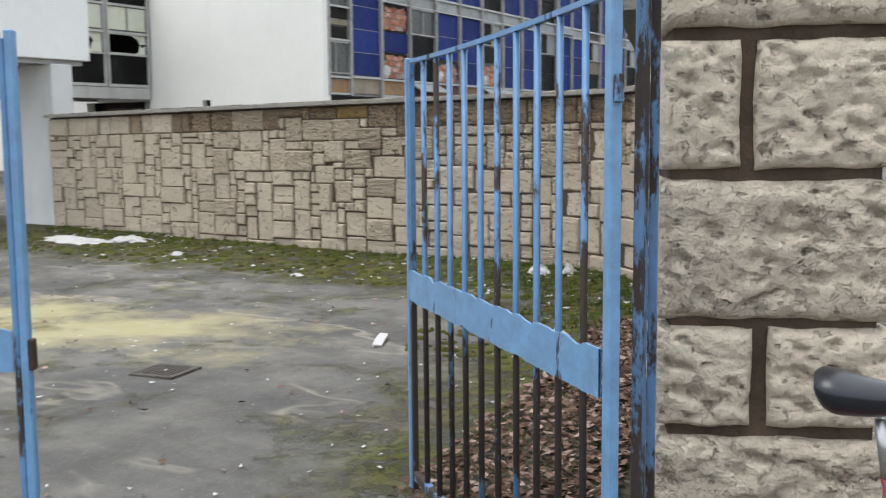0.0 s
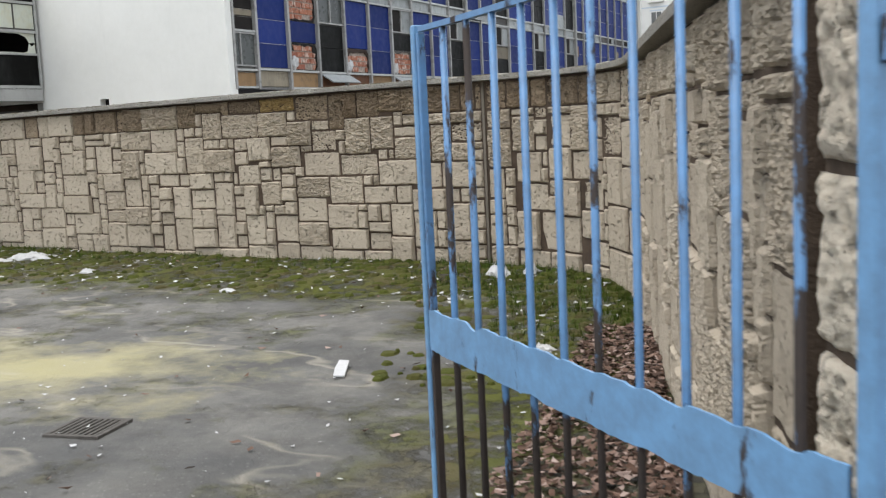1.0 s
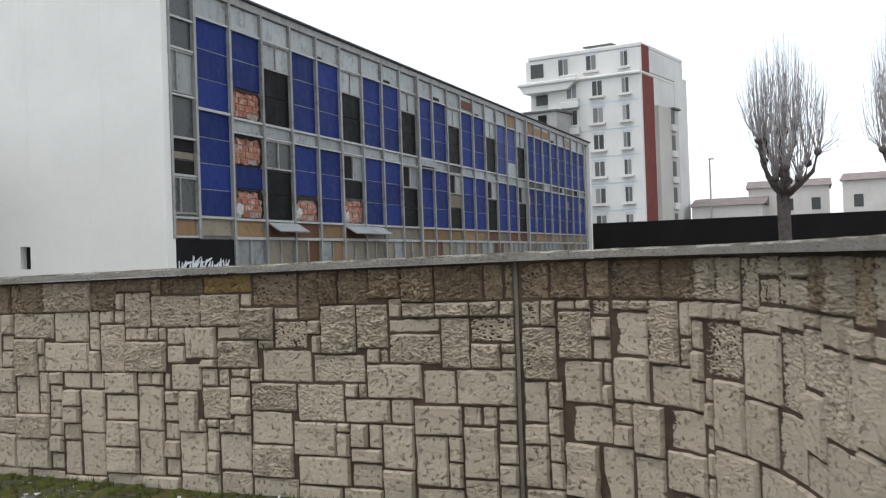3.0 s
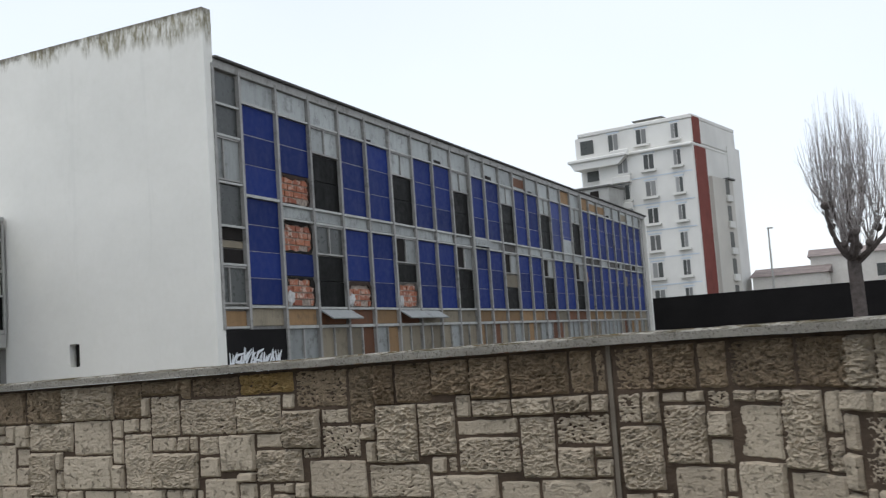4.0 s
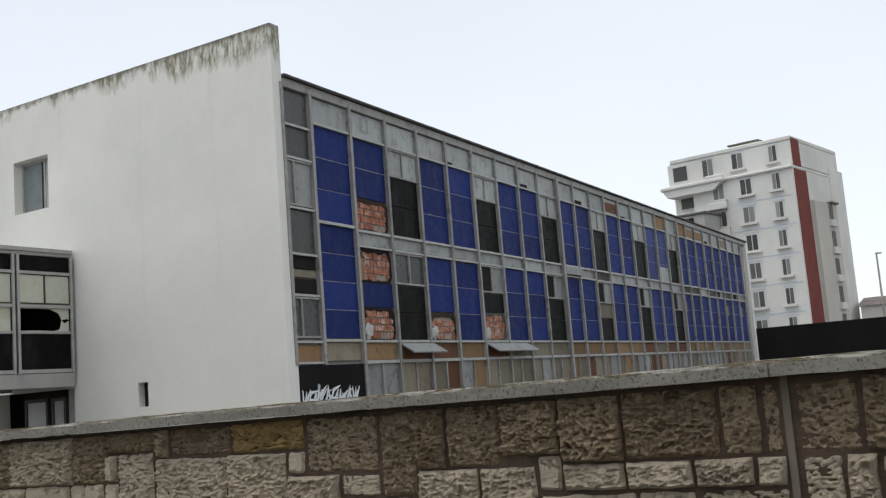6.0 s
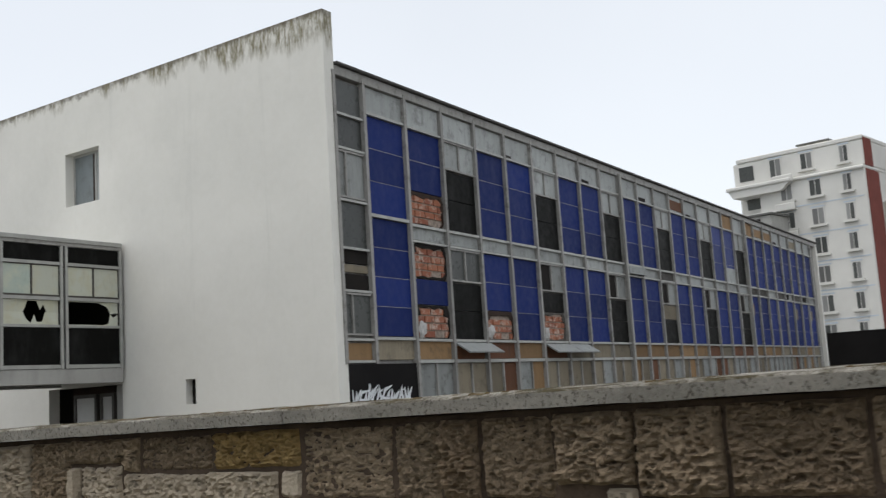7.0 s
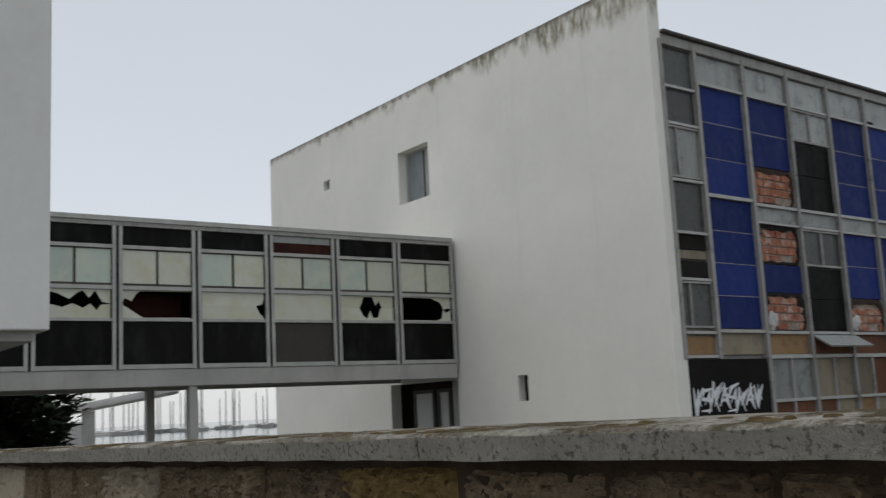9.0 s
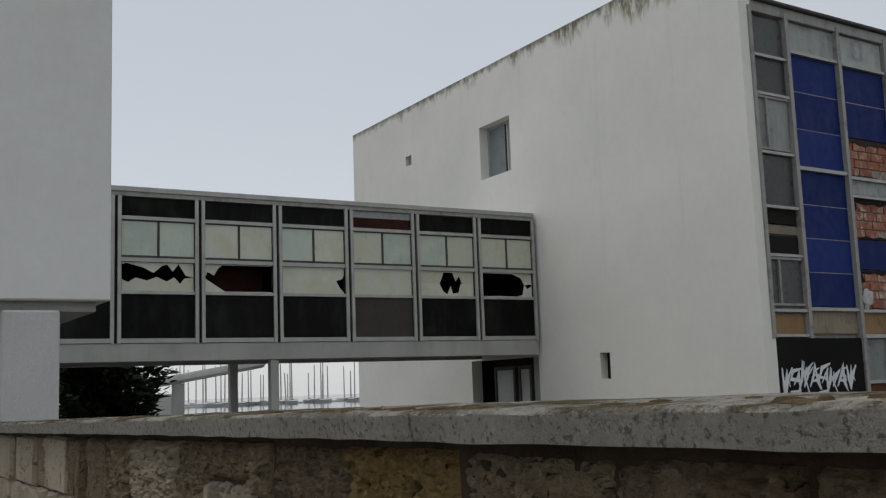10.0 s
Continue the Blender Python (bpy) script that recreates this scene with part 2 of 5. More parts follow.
def ground_material():
    m = Mat("yard_asphalt", 0.92)
    p = m.xyz()
    wob = m.noise(0.9, 6, 0.65)
    asphalt = m.mix(m.ramp(m.noise(0.7, 7, 0.65), (0.40, 0.0), (0.60, 1.0)), (0.085, 0.083, 0.078), (0.165, 0.156, 0.138))
    asphalt = m.mix(m.ramp(m.noise(2.6, 6, 0.7), (0.46, 0.0), (0.62, 0.7)), asphalt, (0.085, 0.081, 0.074))
    # pale sandy wash with drift lines
    dx = m.math("MULTIPLY", m.math("ADD", p["X"], 7.2), 0.42)
    dy = m.math("MULTIPLY", m.math("SUBTRACT", p["Y"], 7.3), 0.75)
    d = m.math("SQRT", m.math("ADD", m.math("MULTIPLY", dx, dx), m.math("MULTIPLY", dy, dy)))
    sand = m.ramp(m.math("ADD", d, m.math("MULTIPLY", m.math("SUBTRACT", wob, 0.5), 2.6)), (0.35, 1.0), (0.95, 0.0))
    c = m.mix(m.math("MULTIPLY", sand, 0.9), asphalt, m.mix(m.noise(1.1, 4), (0.36, 0.32, 0.14), (0.34, 0.31, 0.22)))
    drift = m.math("ABSOLUTE", m.math("SUBTRACT", m.noise(0.6, 4, 0.55, m.scaled(m.pos, 0.6, 1.4, 1)), 0.5))
    c = m.mix(m.math("MULTIPLY", m.ramp(drift, (0.0, 1.0), (0.02, 0.0)), m.ramp(m.noise(0.8, 3), (0.46, 0.0), (0.58, 0.45))), c, (0.40, 0.36, 0.28))
    grit = m.ramp(m.voronoi(26), (0.0, 1.0), (0.22, 0.0))
    c = m.mix(m.math("MULTIPLY", grit, 0.3), c, (0.40, 0.39, 0.36))
    # moss along the walls and in patches
    near = m.ramp(m.math("ADD", m.math("SUBTRACT", p["Y"], 9.7), m.math("MULTIPLY", m.math("SUBTRACT", wob, 0.5), 3.0)), (0.0, 0.0), (0.7, 1.0))
    side = m.math("ADD", m.math("MULTIPLY", m.math("ADD", p["X"], 3.9), 0.75), m.math("MULTIPLY", m.math("SUBTRACT", p["Y"], 6.0), 0.27))
    near2 = m.ramp(m.math("ADD", side, m.math("MULTIPLY", m.math("SUBTRACT", wob, 0.5), 2.4)), (0.25, 0.0), (0.75, 1.0))
    speck = m.ramp(m.noise(5, 7, 0.78), (0.40, 0.0), (0.52, 1.0))
    loose = m.ramp(m.noise(0.55, 5, 0.7), (0.51, 0.0), (0.62, 0.8))
    inside = m.math("MULTIPLY", m.ramp(m.math("MULTIPLY", m.math("SUBTRACT", 13.0, p["Y"]), 1.0), (0.0, 0.0), (1.0, 1.0)), m.ramp(m.math("MULTIPLY", m.math("SUBTRACT", -1.0, p["X"]), 0.5), (0.0, 0.0), (1.0, 1.0)))
    mossy = m.math("MULTIPLY", m.math("MULTIPLY", m.math("MAXIMUM", m.math("MAXIMUM", near, near2), loose), speck), inside)
    green = m.mix(m.noise(4, 6, 0.7), (0.032, 0.036, 0.004), (0.105, 0.112, 0.008))
    green = m.mix(m.ramp(m.noise(1.3, 5), (0.46, 0.0), (0.62, 0.7)), green, (0.085, 0.063, 0.026))
    c = m.mix(m.math("MULTIPLY", mossy, 0.92), c, green)
    m.bump(mossy, 0.03)
    m.bump(m.noise(14, 6, 0.7), 0.02)
    m.bump(m.noise(70, 5, 0.7), 0.006)
    return m.done(c, m.ramp(m.noise(1.5, 4), (0.4, 0.7), (0.6, 0.95)))


PALE_STONE, GREY_STONE = (0.485, 0.412, 0.315), (0.425, 0.357, 0.272)
TAN_STONE, UMBER_STONE = (0.43, 0.335, 0.23), (0.285, 0.21, 0.138)
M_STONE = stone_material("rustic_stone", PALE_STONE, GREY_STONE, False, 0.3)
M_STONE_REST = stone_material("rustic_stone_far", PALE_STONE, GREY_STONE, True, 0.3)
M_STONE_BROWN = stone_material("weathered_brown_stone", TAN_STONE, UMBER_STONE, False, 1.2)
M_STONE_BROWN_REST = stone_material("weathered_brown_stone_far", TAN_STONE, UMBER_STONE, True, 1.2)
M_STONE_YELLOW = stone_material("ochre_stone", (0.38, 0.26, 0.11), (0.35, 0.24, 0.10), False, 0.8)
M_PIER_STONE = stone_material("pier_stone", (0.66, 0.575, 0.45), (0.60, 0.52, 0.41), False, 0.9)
M_MORTAR = plain("wall_mortar", (0.10, 0.071, 0.050), 0.95, 0.5, 6.0, 0.0, 0.01)
M_SEAM = concrete("old_cement", (0.17, 0.145, 0.115), 3.0, 0.6)
M_COPING = concrete("coping_concrete", (0.49, 0.455, 0.395), 2.0, 0.12, True)
M_CONCRETE = concrete("grey_concrete", (0.42, 0.415, 0.39), 0.6, 0.35)
M_PALE = concrete("pale_concrete", (0.60, 0.60, 0.58), 0.5, 0.25)
M_RENDER = render_white()
M_WHITE = plain("white_plaster", (0.70, 0.70, 0.67), 0.92, 0.08, 0.4)
M_GROUND = ground_material()
M_GATE = painted_metal("blue_gate_paint", (0.135, 0.285, 0.475), 0.655, 0.05)
M_BAR = painted_metal("blue_bar_paint", (0.095, 0.225, 0.42), 0.56, 0.17, 0.16)
M_JAMB = painted_metal("flaking_blue_paint", (0.09, 0.19, 0.34), 0.50, 0.05)
M_GRATE = plain("dusty_iron", (0.10, 0.09, 0.078), 0.8, 0.4, 20)
M_RUST = plain("rusty_iron", (0.06, 0.04, 0.03), 0.85, 0.5, 20)
M_BLUE = panel("cobalt_panel", (0.014, 0.031, 0.160), 0.5, 0.42, 0.12)
M_BLUE_PALE = panel("bleached_cobalt_panel", (0.05, 0.07, 0.22), 0.5, 0.3, 0.15)
M_DARK = panel("black_glazed_panel", (0.010, 0.010, 0.009), 0.4, 0.4, 0.06)
M_GREYPANEL = grimy("grey_glazed_panel", (0.33, 0.345, 0.335), 0.4, 0.35, 0.85)
M_PALEPANEL = grimy("pale_grey_panel", (0.40, 0.42, 0.41), 0.45, 0.3, 0.65)
M_OCHRE = grimy("ochre_board", (0.29, 0.18, 0.09), 0.7, 0.45)
M_BEIGE = grimy("beige_board", (0.28, 0.24, 0.175), 0.7, 0.45)
M_RUSTBOARD = grimy("red_brown_board", (0.18, 0.08, 0.042), 0.7, 0.4)
M_ALU = grimy("dull_aluminium", (0.36, 0.35, 0.33), 0.5, 0.3, 0.8)
M_ALU_LIGHT = plain("light_aluminium", (0.42, 0.42, 0.395), 0.45, 0.25, 3.0, 0.15)
M_ROOF = plain("roof_felt", (0.10, 0.095, 0.09), 0.9, 0.4, 3.0)
M_BRICK = broken_brick()
M_BRICK_JOINT = plain("brick_mortar", (0.44, 0.36, 0.30), 0.95, 0.6, 9.0)
M_DULLPANE = grimy("dull_blue_grey_pane", (0.20, 0.225, 0.23), 0.3, 0.1, 0.35)
M_MAROON = plain("dark_maroon_board", (0.05, 0.016, 0.013), 0.9, 0.5, 3.0)
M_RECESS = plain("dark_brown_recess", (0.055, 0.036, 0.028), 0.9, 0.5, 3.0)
# near-black colour stands in for the shade inside rooms, gaps and openings
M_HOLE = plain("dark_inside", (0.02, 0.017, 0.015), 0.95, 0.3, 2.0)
def frosted(name, tone, stain):
    """Frosted glass with old yellowish stains and a dusty lower edge."""
    m = Mat(name, 0.3)
    r = m.rand()
    c = m.mix(r, tone, tuple(v * 0.8 for v in tone))
    c = m.mix(m.ramp(m.noise(1.9, 5, 0.65), (0.45, 0.0), (0.68, 0.75)), c, stain)
    c = m.mix(m.ramp(m.noise(7, 6, 0.7, m.scaled(m.pos, 1, 1, 0.4)), (0.55, 0.0), (0.75, 0.35)), c, tuple(v * 0.4 for v in tone))
    return m.done(c)


M_FROST = frosted("frosted_greenish_glass", (0.60, 0.62, 0.52), (0.50, 0.47, 0.31))
M_FROST_GREEN = frosted("sea_green_frosted_glass", (0.49, 0.57, 0.50), (0.56, 0.57, 0.44))
M_GLASS = panel("dusty_window_glass", (0.075, 0.08, 0.075), 0.2, 0.4, 0.3)
ripple = Mat("harbour_water", 0.12)
ripple.bump(ripple.noise(0.8, 4, 0.6, ripple.scaled(ripple.pos, 1, 1, 1)), 0.02)
M_WATER = ripple.done((0.10, 0.12, 0.125))
M_SPRAY = plain("white_spray_paint", (0.72, 0.74, 0.76), 0.7, 0.15, 6.0)
M_BLACKWALL = plain("black_painted_wall", (0.012, 0.011, 0.011), 1.0, 0.4, 0.5)
M_REDBRICK = plain("red_brick_face", (0.20, 0.06, 0.048), 0.9, 0.25, 0.8)
M_TOWER_PANE = panel("curtained_pane", (0.32, 0.32, 0.31), 0.3, 0.8)
M_TOWER_BAND = plain("pale_blue_band", (0.56, 0.62, 0.68), 0.85, 0.15, 0.5)
M_TOWER_DARK = plain("loggia_shade_and_grey_trim", (0.16, 0.16, 0.15), 0.9, 0.3, 0.5)
M_SMEAR = panel("smeared_dark_panel", (0.075, 0.068, 0.06), 0.5, 0.4)
M_TOWER = concrete("white_tower_render", (0.71, 0.70, 0.66), 0.08, 0.12)
M_TOWER_BEIGE = concrete("beige_tower_render", (0.56, 0.535, 0.48), 0.08, 0.12)
M_BARK = plain("dark_grey_bark", (0.13, 0.11, 0.10), 0.95, 0.5, 5.0, 0.0, 0.01)
M_TWIG = plain("grey_twig_bark", (0.36, 0.33, 0.315), 0.95, 0.4, 5.0)
M_LEAF_DARK = plain("dark_conifer_leaf", (0.022, 0.035, 0.018), 0.8, 0.5, 8.0)
leaf = Mat("dead_brown_leaf", 0.85)
M_LEAF_DEAD = leaf.done(leaf.ramp(leaf.rand(True), (0.0, (0.035, 0.022, 0.016)), (0.45, (0.11, 0.065, 0.045)), (0.8, (0.20, 0.13, 0.10)), (1.0, (0.34, 0.26, 0.22))))
M_GRASS = plain("green_grass", (0.052, 0.085, 0.006), 0.8, 0.4, 12.0)
moss = Mat("yard_moss", 0.95)
moss.bump(moss.noise(90, 5, 0.7), 0.01)
M_MOSS = moss.done(moss.mix(moss.noise(35, 5), moss.ramp(moss.rand(True), (0.0, (0.03, 0.038, 0.007)), (0.5, (0.07, 0.085, 0.008)), (1.0, (0.075, 0.054, 0.026))), (0.05, 0.05, 0.012)))
M_LITTER = plain("white_litter", (0.48, 0.47, 0.455), 0.7, 0.2, 15.0)
M_RUBBER = plain("black_rubber", (0.018, 0.018, 0.02), 0.55, 0.3, 30.0)
M_VINYL = plain("black_saddle_vinyl", (0.014, 0.015, 0.02), 0.28, 0.3, 30.0)
M_CHROME = plain("worn_chrome", (0.55, 0.55, 0.55), 0.3, 0.2, 20.0, 0.9)
M_RED = plain("red_enamel", (0.40, 0.02, 0.025), 0.35, 0.2, 12.0)
M_HOUSE = plain("house_plaster", (0.66, 0.63, 0.58), 0.9, 0.2, 0.4)
M_TILE = plain("grey_roof_tile", (0.24, 0.20, 0.185), 0.9, 0.4, 1.0)


# ---- mesh helpers ----
def box(bm, x0, x1, y0, y1, z0, z1):
    vs = [bm.verts.new((x, y, z)) for x in (x0, x1) for y in (y0, y1) for z in (z0, z1)]
    for q in ((0, 1, 3, 2), (4, 6, 7, 5), (0, 4, 5, 1), (2, 3, 7, 6), (0, 2, 6, 4), (1, 5, 7, 3)):
        bm.faces.new([vs[i] for i in q])
    return vs


def soft(bm, width=0.01, segments=1):
    bmesh.ops.bevel(bm, geom=bm.edges[:], offset=width, segments=segments, affect="EDGES", clamp_overlap=True)


def tube(bm, points, radii, sides=8):
    """A tapered tube through the points."""
    rings = []
    pts = [Vector(p) for p in points]
    for i, p in enumerate(pts):
        d = (pts[min(i + 1, len(pts) - 1)] - pts[max(i - 1, 0)]).normalized()
        a = d.cross(Vector((0.13, 0.31, 0.94)) if abs(d.z) < 0.9 else Vector((1, 0.2, 0))).normalized()
        b = d.cross(a)
        r = radii[min(i, len(radii) - 1)]
        rings.append([bm.verts.new(p + r * (math.cos(k * math.tau / sides) * a + math.sin(k * math.tau / sides) * b)) for k in range(sides)])
    for u, v in zip(rings, rings[1:]):
        for k in range(sides):
            bm.faces.new((u[k], u[(k + 1) % sides], v[(k + 1) % sides], v[k]))
    bm.faces.new(rings[0][::-1])
    bm.faces.new(rings[-1])


def mesh_of(name, bm, material, smooth=False):
    bmesh.ops.recalc_face_normals(bm, faces=bm.faces[:])
    me = bpy.data.meshes.new(name)
    bm.to_mesh(me)
    bm.free()
    me.materials.append(material)
    if smooth:
        for poly in me.polygons:
            poly.use_smooth = True
    return me


def part(name, bm, material, parent, label="", smooth=False):
    ob = new(name, bm if isinstance(bm, bpy.types.Mesh) else mesh_of(name, bm, material, smooth))
    ob.parent = parent
    if label:
        ob["label"] = label
    return ob


def block(name, parent, material, x0, x1, y0, y1, z0, z1, bevel=0.008, label=""):
    bm = bmesh.new()
    box(bm, x0, x1, y0, y1, z0, z1)
    if bevel:
        soft(bm, bevel)
    return part(name, bm, material, parent, label)


def holed_wall(bm, length, z0, top0, top1, thick, holes):
    """A wall along +x from 0 to length, front at y=0, back at y=thick, with openings (x0, x1, z0, z1)."""
    xs = sorted({0, length, *(v for h in holes for v in h[:2])})
    zs = sorted({z0, 1e9, *(v for h in holes for v in h[2:])})
    top = lambda x: top0 + (top1 - top0) * x / length
    zz = lambda x, z: top(x) if z > 1e8 else z
    for a, b in zip(xs, xs[1:]):
        for c, d in zip(zs, zs[1:]):
            if any(h[0] <= a and b <= h[1] and h[2] <= c and d <= h[3] for h in holes):
                continue
            for y in (0, thick):
                bm.faces.new([bm.verts.new(p) for p in ((a, y, zz(a, c)), (b, y, zz(b, c)), (b, y, zz(b, d)), (a, y, zz(a, d)))])
    for h in holes:
        for p, q in (((h[0], h[2]), (h[1], h[2])), ((h[1], h[2]), (h[1], h[3])), ((h[1], h[3]), (h[0], h[3])), ((h[0], h[3]), (h[0], h[2]))):
            bm.faces.new([bm.verts.new(v) for v in ((p[0], 0, p[1]), (q[0], 0, q[1]), (q[0], thick, q[1]), (p[0], thick, p[1]))])
    ring = [((0, z0), (length, z0)), ((length, z0), (length, top1)), ((length, top1), (0, top0)), ((0, top0), (0, z0))]
    for p, q in ring:
        bm.faces.new([bm.verts.new(v) for v in ((p[0], 0, p[1]), (q[0], 0, q[1]), (q[0], thick, q[1]), (p[0], thick, p[1]))])
    bmesh.ops.remove_doubles(bm, verts=bm.verts[:], dist=1e-4)


def empty_at(name, m, label, category, group="", kind=""):
    ob = new(name)
    ob.empty_display_size = 0.2
    ob.matrix_basis = m
    return tagged(ob, label, category, group, kind)


# ---- ground ----
def ground_height(x, y):
    rise = 0.11 * min(1, max(0, (y - 9.0) / 2.8)) if y < 13 else 0.11
    left = 0.09 * min(1, max(0, (-8.0 - x) / 5)) * min(1, max(0, (y - 8) / 4))
    fade = 1 if -40 < x < 10 and -5 < y < 40 else 0
    return fade * (rise + left + 0.02 * noise.noise(Vector((x * 0.7, y * 0.7, 0))) + 0.006 * noise.noise(Vector((x * 4, y * 4, 3))))


gx = [-1500, -400, -120, -60, -40] + [-38 + 2 * i for i in range(11)] + [-16 + 0.16 * i for i in range(113)] + [3, 6, 12, 40, 120, 400, 1500]
gy = [-1500, -400, -100, -30, -8] + [-4, -2] + [0 + 0.16 * i for i in range(77)] + [13, 15, 20, 30, 45, 80, 150, 400, 1500]
bm = bmesh.new()
rows = [[bm.verts.new((x, y, ground_height(x, y))) for x in gx] for y in gy]
for r0, r1 in zip(rows, rows[1:]):
    for i in range(len(gx) - 1):
        bm.faces.new((r0[i], r0[i + 1], r1[i + 1], r1[i]))
ground = new("ground", mesh_of("ground", bm, M_GROUND, True))
tagged(ground, "worn grey asphalt yard with moss and sandy patches", "ground", kind="structure")


# ---- stone boundary wall: a straight run, a rounded corner, a run back to the gate ----
WALL_TOP = 1.910
curve_a, curve_b, curve_c = Vector((-5.4, 11.9)), Vector((-3.92, 11.9)), Vector((-3.3, 10.2))
wall_points = [Vector((-13.49 + 0.4 * i, 11.9)) for i in range(21)]
for i in range(21):
    t = i / 20
    wall_points.append(curve_a * (1 - t) ** 2 + curve_b * 2 * t * (1 - t) + curve_c * t * t)
gate_end = Vector((-1.42, 5.02))
for i in range(1, 11):
    wall_points.append(curve_c.lerp(gate_end, i / 10))
wall_run = [0.0]
for p, q in zip(wall_points, wall_points[1:]):
    wall_run.append(wall_run[-1] + (q - p).length)
WALL_LENGTH = wall_run[-1]


def along_wall(u):
    """The place on the wall's face at the run u, and the direction of the run."""
    u = min(max(u, 0.0), WALL_LENGTH - 1e-4)
    i = max(k for k in range(len(wall_run) - 1) if wall_run[k] <= u)
    p, q = wall_points[i], wall_points[i + 1]
    d = (q - p).normalized()
    if i + 2 < len(wall_points):
        d2 = (wall_points[i + 2] - q).normalized()
        f = (u - wall_run[i]) / (wall_run[i + 1] - wall_run[i])
        d = d.lerp(d2, f).normalized()
    return p + (q - p).normalized() * (u - wall_run[i]), d


def dip(u):
    """How much lower the wall's top lies towards its far end."""
    return 0.010 * max(0.0, 8.2 - u) + 0.004 * max(0.0, 5.0 - u)


def sweep(bm, u0, u1, profile, step=0.2, jitter=0.0):
    """Sweep a closed profile of (depth behind the face, height) along the wall."""
    n = max(1, round((u1 - u0) / step))
    rings = []
    for i in range(n + 1):
        u = u0 + (u1 - u0) * i / n
        p, d = along_wall(u)
        back = Vector((-d.y, d.x))
        ring = []
        for k, (depth, z) in enumerate(profile):
            j = jitter * noise.noise(Vector((u * 5, k * 3.7, 1.3)))
            j2 = jitter * noise.noise(Vector((u * 7, k * 5.1, 8.3)))
            v = p + back * (depth + j)
            ring.append(bm.verts.new((v.x, v.y, z + j2 - (dip(u) if z > 1 else 0))))
        rings.append(ring)
    m = len(profile)
    for a, b in zip(rings, rings[1:]):
        for k in range(m):
            bm.faces.new((a[k], a[(k + 1) % m], b[(k + 1) % m], b[k]))
    bm.faces.new(rings[0][::-1])
    bm.faces.new(rings[-1])


stone_wall = empty_at("wall_yard", pose(0, 0, 0), "rustic stone boundary wall of irregular blocks with concrete coping", "wall", kind="structure")
bm = bmesh.new()
sweep(bm, 0, WALL_LENGTH, [(0.022, -0.3), (0.022, WALL_TOP), (0.30, WALL_TOP), (0.30, -0.3)])
part("wall_core", bm, M_MORTAR, stone_wall, "dark recessed mortar core")
cuts = [0.0, 2.4, 4.4, 5.9, 8.11, 10.5, 12.8, 15.0, WALL_LENGTH]
for a, b in zip(cuts, cuts[1:]):
    bm = bmesh.new()
    sweep(bm, a + 0.003, b - 0.003, [(-0.088, WALL_TOP + 0.006), (-0.096, WALL_TOP + 0.05), (-0.082, WALL_TOP + 0.058), (0.04, WALL_TOP + 0.064), (0.14, WALL_TOP + 0.066), (0.24, WALL_TOP + 0.064), (0.345, WALL_TOP + 0.055), (0.35, WALL_TOP + 0.006)], 0.03, 0.0035)
    part("coping_slab", bm, M_COPING, stone_wall, "weathered mossy concrete coping slab")


def stone_mesh(w, h, seed, material, hewn, dense, depth=0.05):
    """A rock-faced block, w by h, its face about y = -depth, its back at y = 0. hewn: how deep the chisel went."""
    bm = bmesh.new()
    rnd_ = random.Random(seed)
    off = Vector((rnd_.random() * 50, rnd_.random() * 50, rnd_.random() * 50))
    tilt = rnd_.uniform(-0.6, 0.6)

    def stops(size):
        b = min(0.012, 0.22 * size) / size
        k = max(2, round(size / 0.0095)) if dense else 1
        return [0] + [b + (1 - 2 * b) * i / k for i in range(k + 1)] + [1]

    fxs, fzs = stops(w), stops(h)
    nx, nz = len(fxs) - 1, len(fzs) - 1
    grid = []
    for j, fz in enumerate(fzs):
        row = []
        for i, fx in enumerate(fxs):
            rim = (i in (0, nx)) + (j in (0, nz))
            x, z = (fx - 0.5) * w, (fz - 0.5) * h
            dep = depth * (1.0, 0.62, 0.5)[rim] + 0.008 * noise.noise(off + Vector((x * 8, 0, z * 8)))
            if dense and not rim:
                # short chiselled ridges
                q = off + Vector((x * 30 + z * 24 * tilt, 4, z * 62 - x * 16 * tilt))
                ridge = 1.0 - 3.4 * abs(noise.noise(q * 1.05) + 0.2 * noise.noise(q * 2.3))
                dep += hewn * (0.015 * max(-1.1, ridge) - 0.005 + 0.010 * noise.noise(q * 0.4))
            x += 0.006 * noise.noise(off + Vector((z * 14, 5, x * 3)))
            z += 0.006 * noise.noise(off + Vector((x * 14, 9, z * 3)))
            row.append(bm.verts.new((x, -dep, z)))
        grid.append(row)
    for j in range(nz):
        for i in range(nx):
            bm.faces.new((grid[j][i], grid[j][i + 1], grid[j + 1][i + 1], grid[j + 1][i]))
    ring = grid[0][:] + [grid[j][nx] for j in range(1, nz + 1)] + grid[nz][-2::-1] + [grid[j][0] for j in range(nz - 1, 0, -1)]
    back = [bm.verts.new((v.co.x, 0.0, v.co.z)) for v in ring]
    for k in range(len(ring)):
        k2 = (k + 1) % len(ring)
        bm.faces.new((ring[k2], ring[k], back[k], back[k2]))
    return mesh_of("stone", bm, material)


CELL_U, CELL_Z = 0.039, 0.0381
COLS, ROWS_Z = int(WALL_LENGTH / CELL_U), 50
taken = np.zeros((ROWS_Z, COLS), bool)
rnd = random.Random(11)
stones = []
OCHRE = (139, 46, 11, 4)
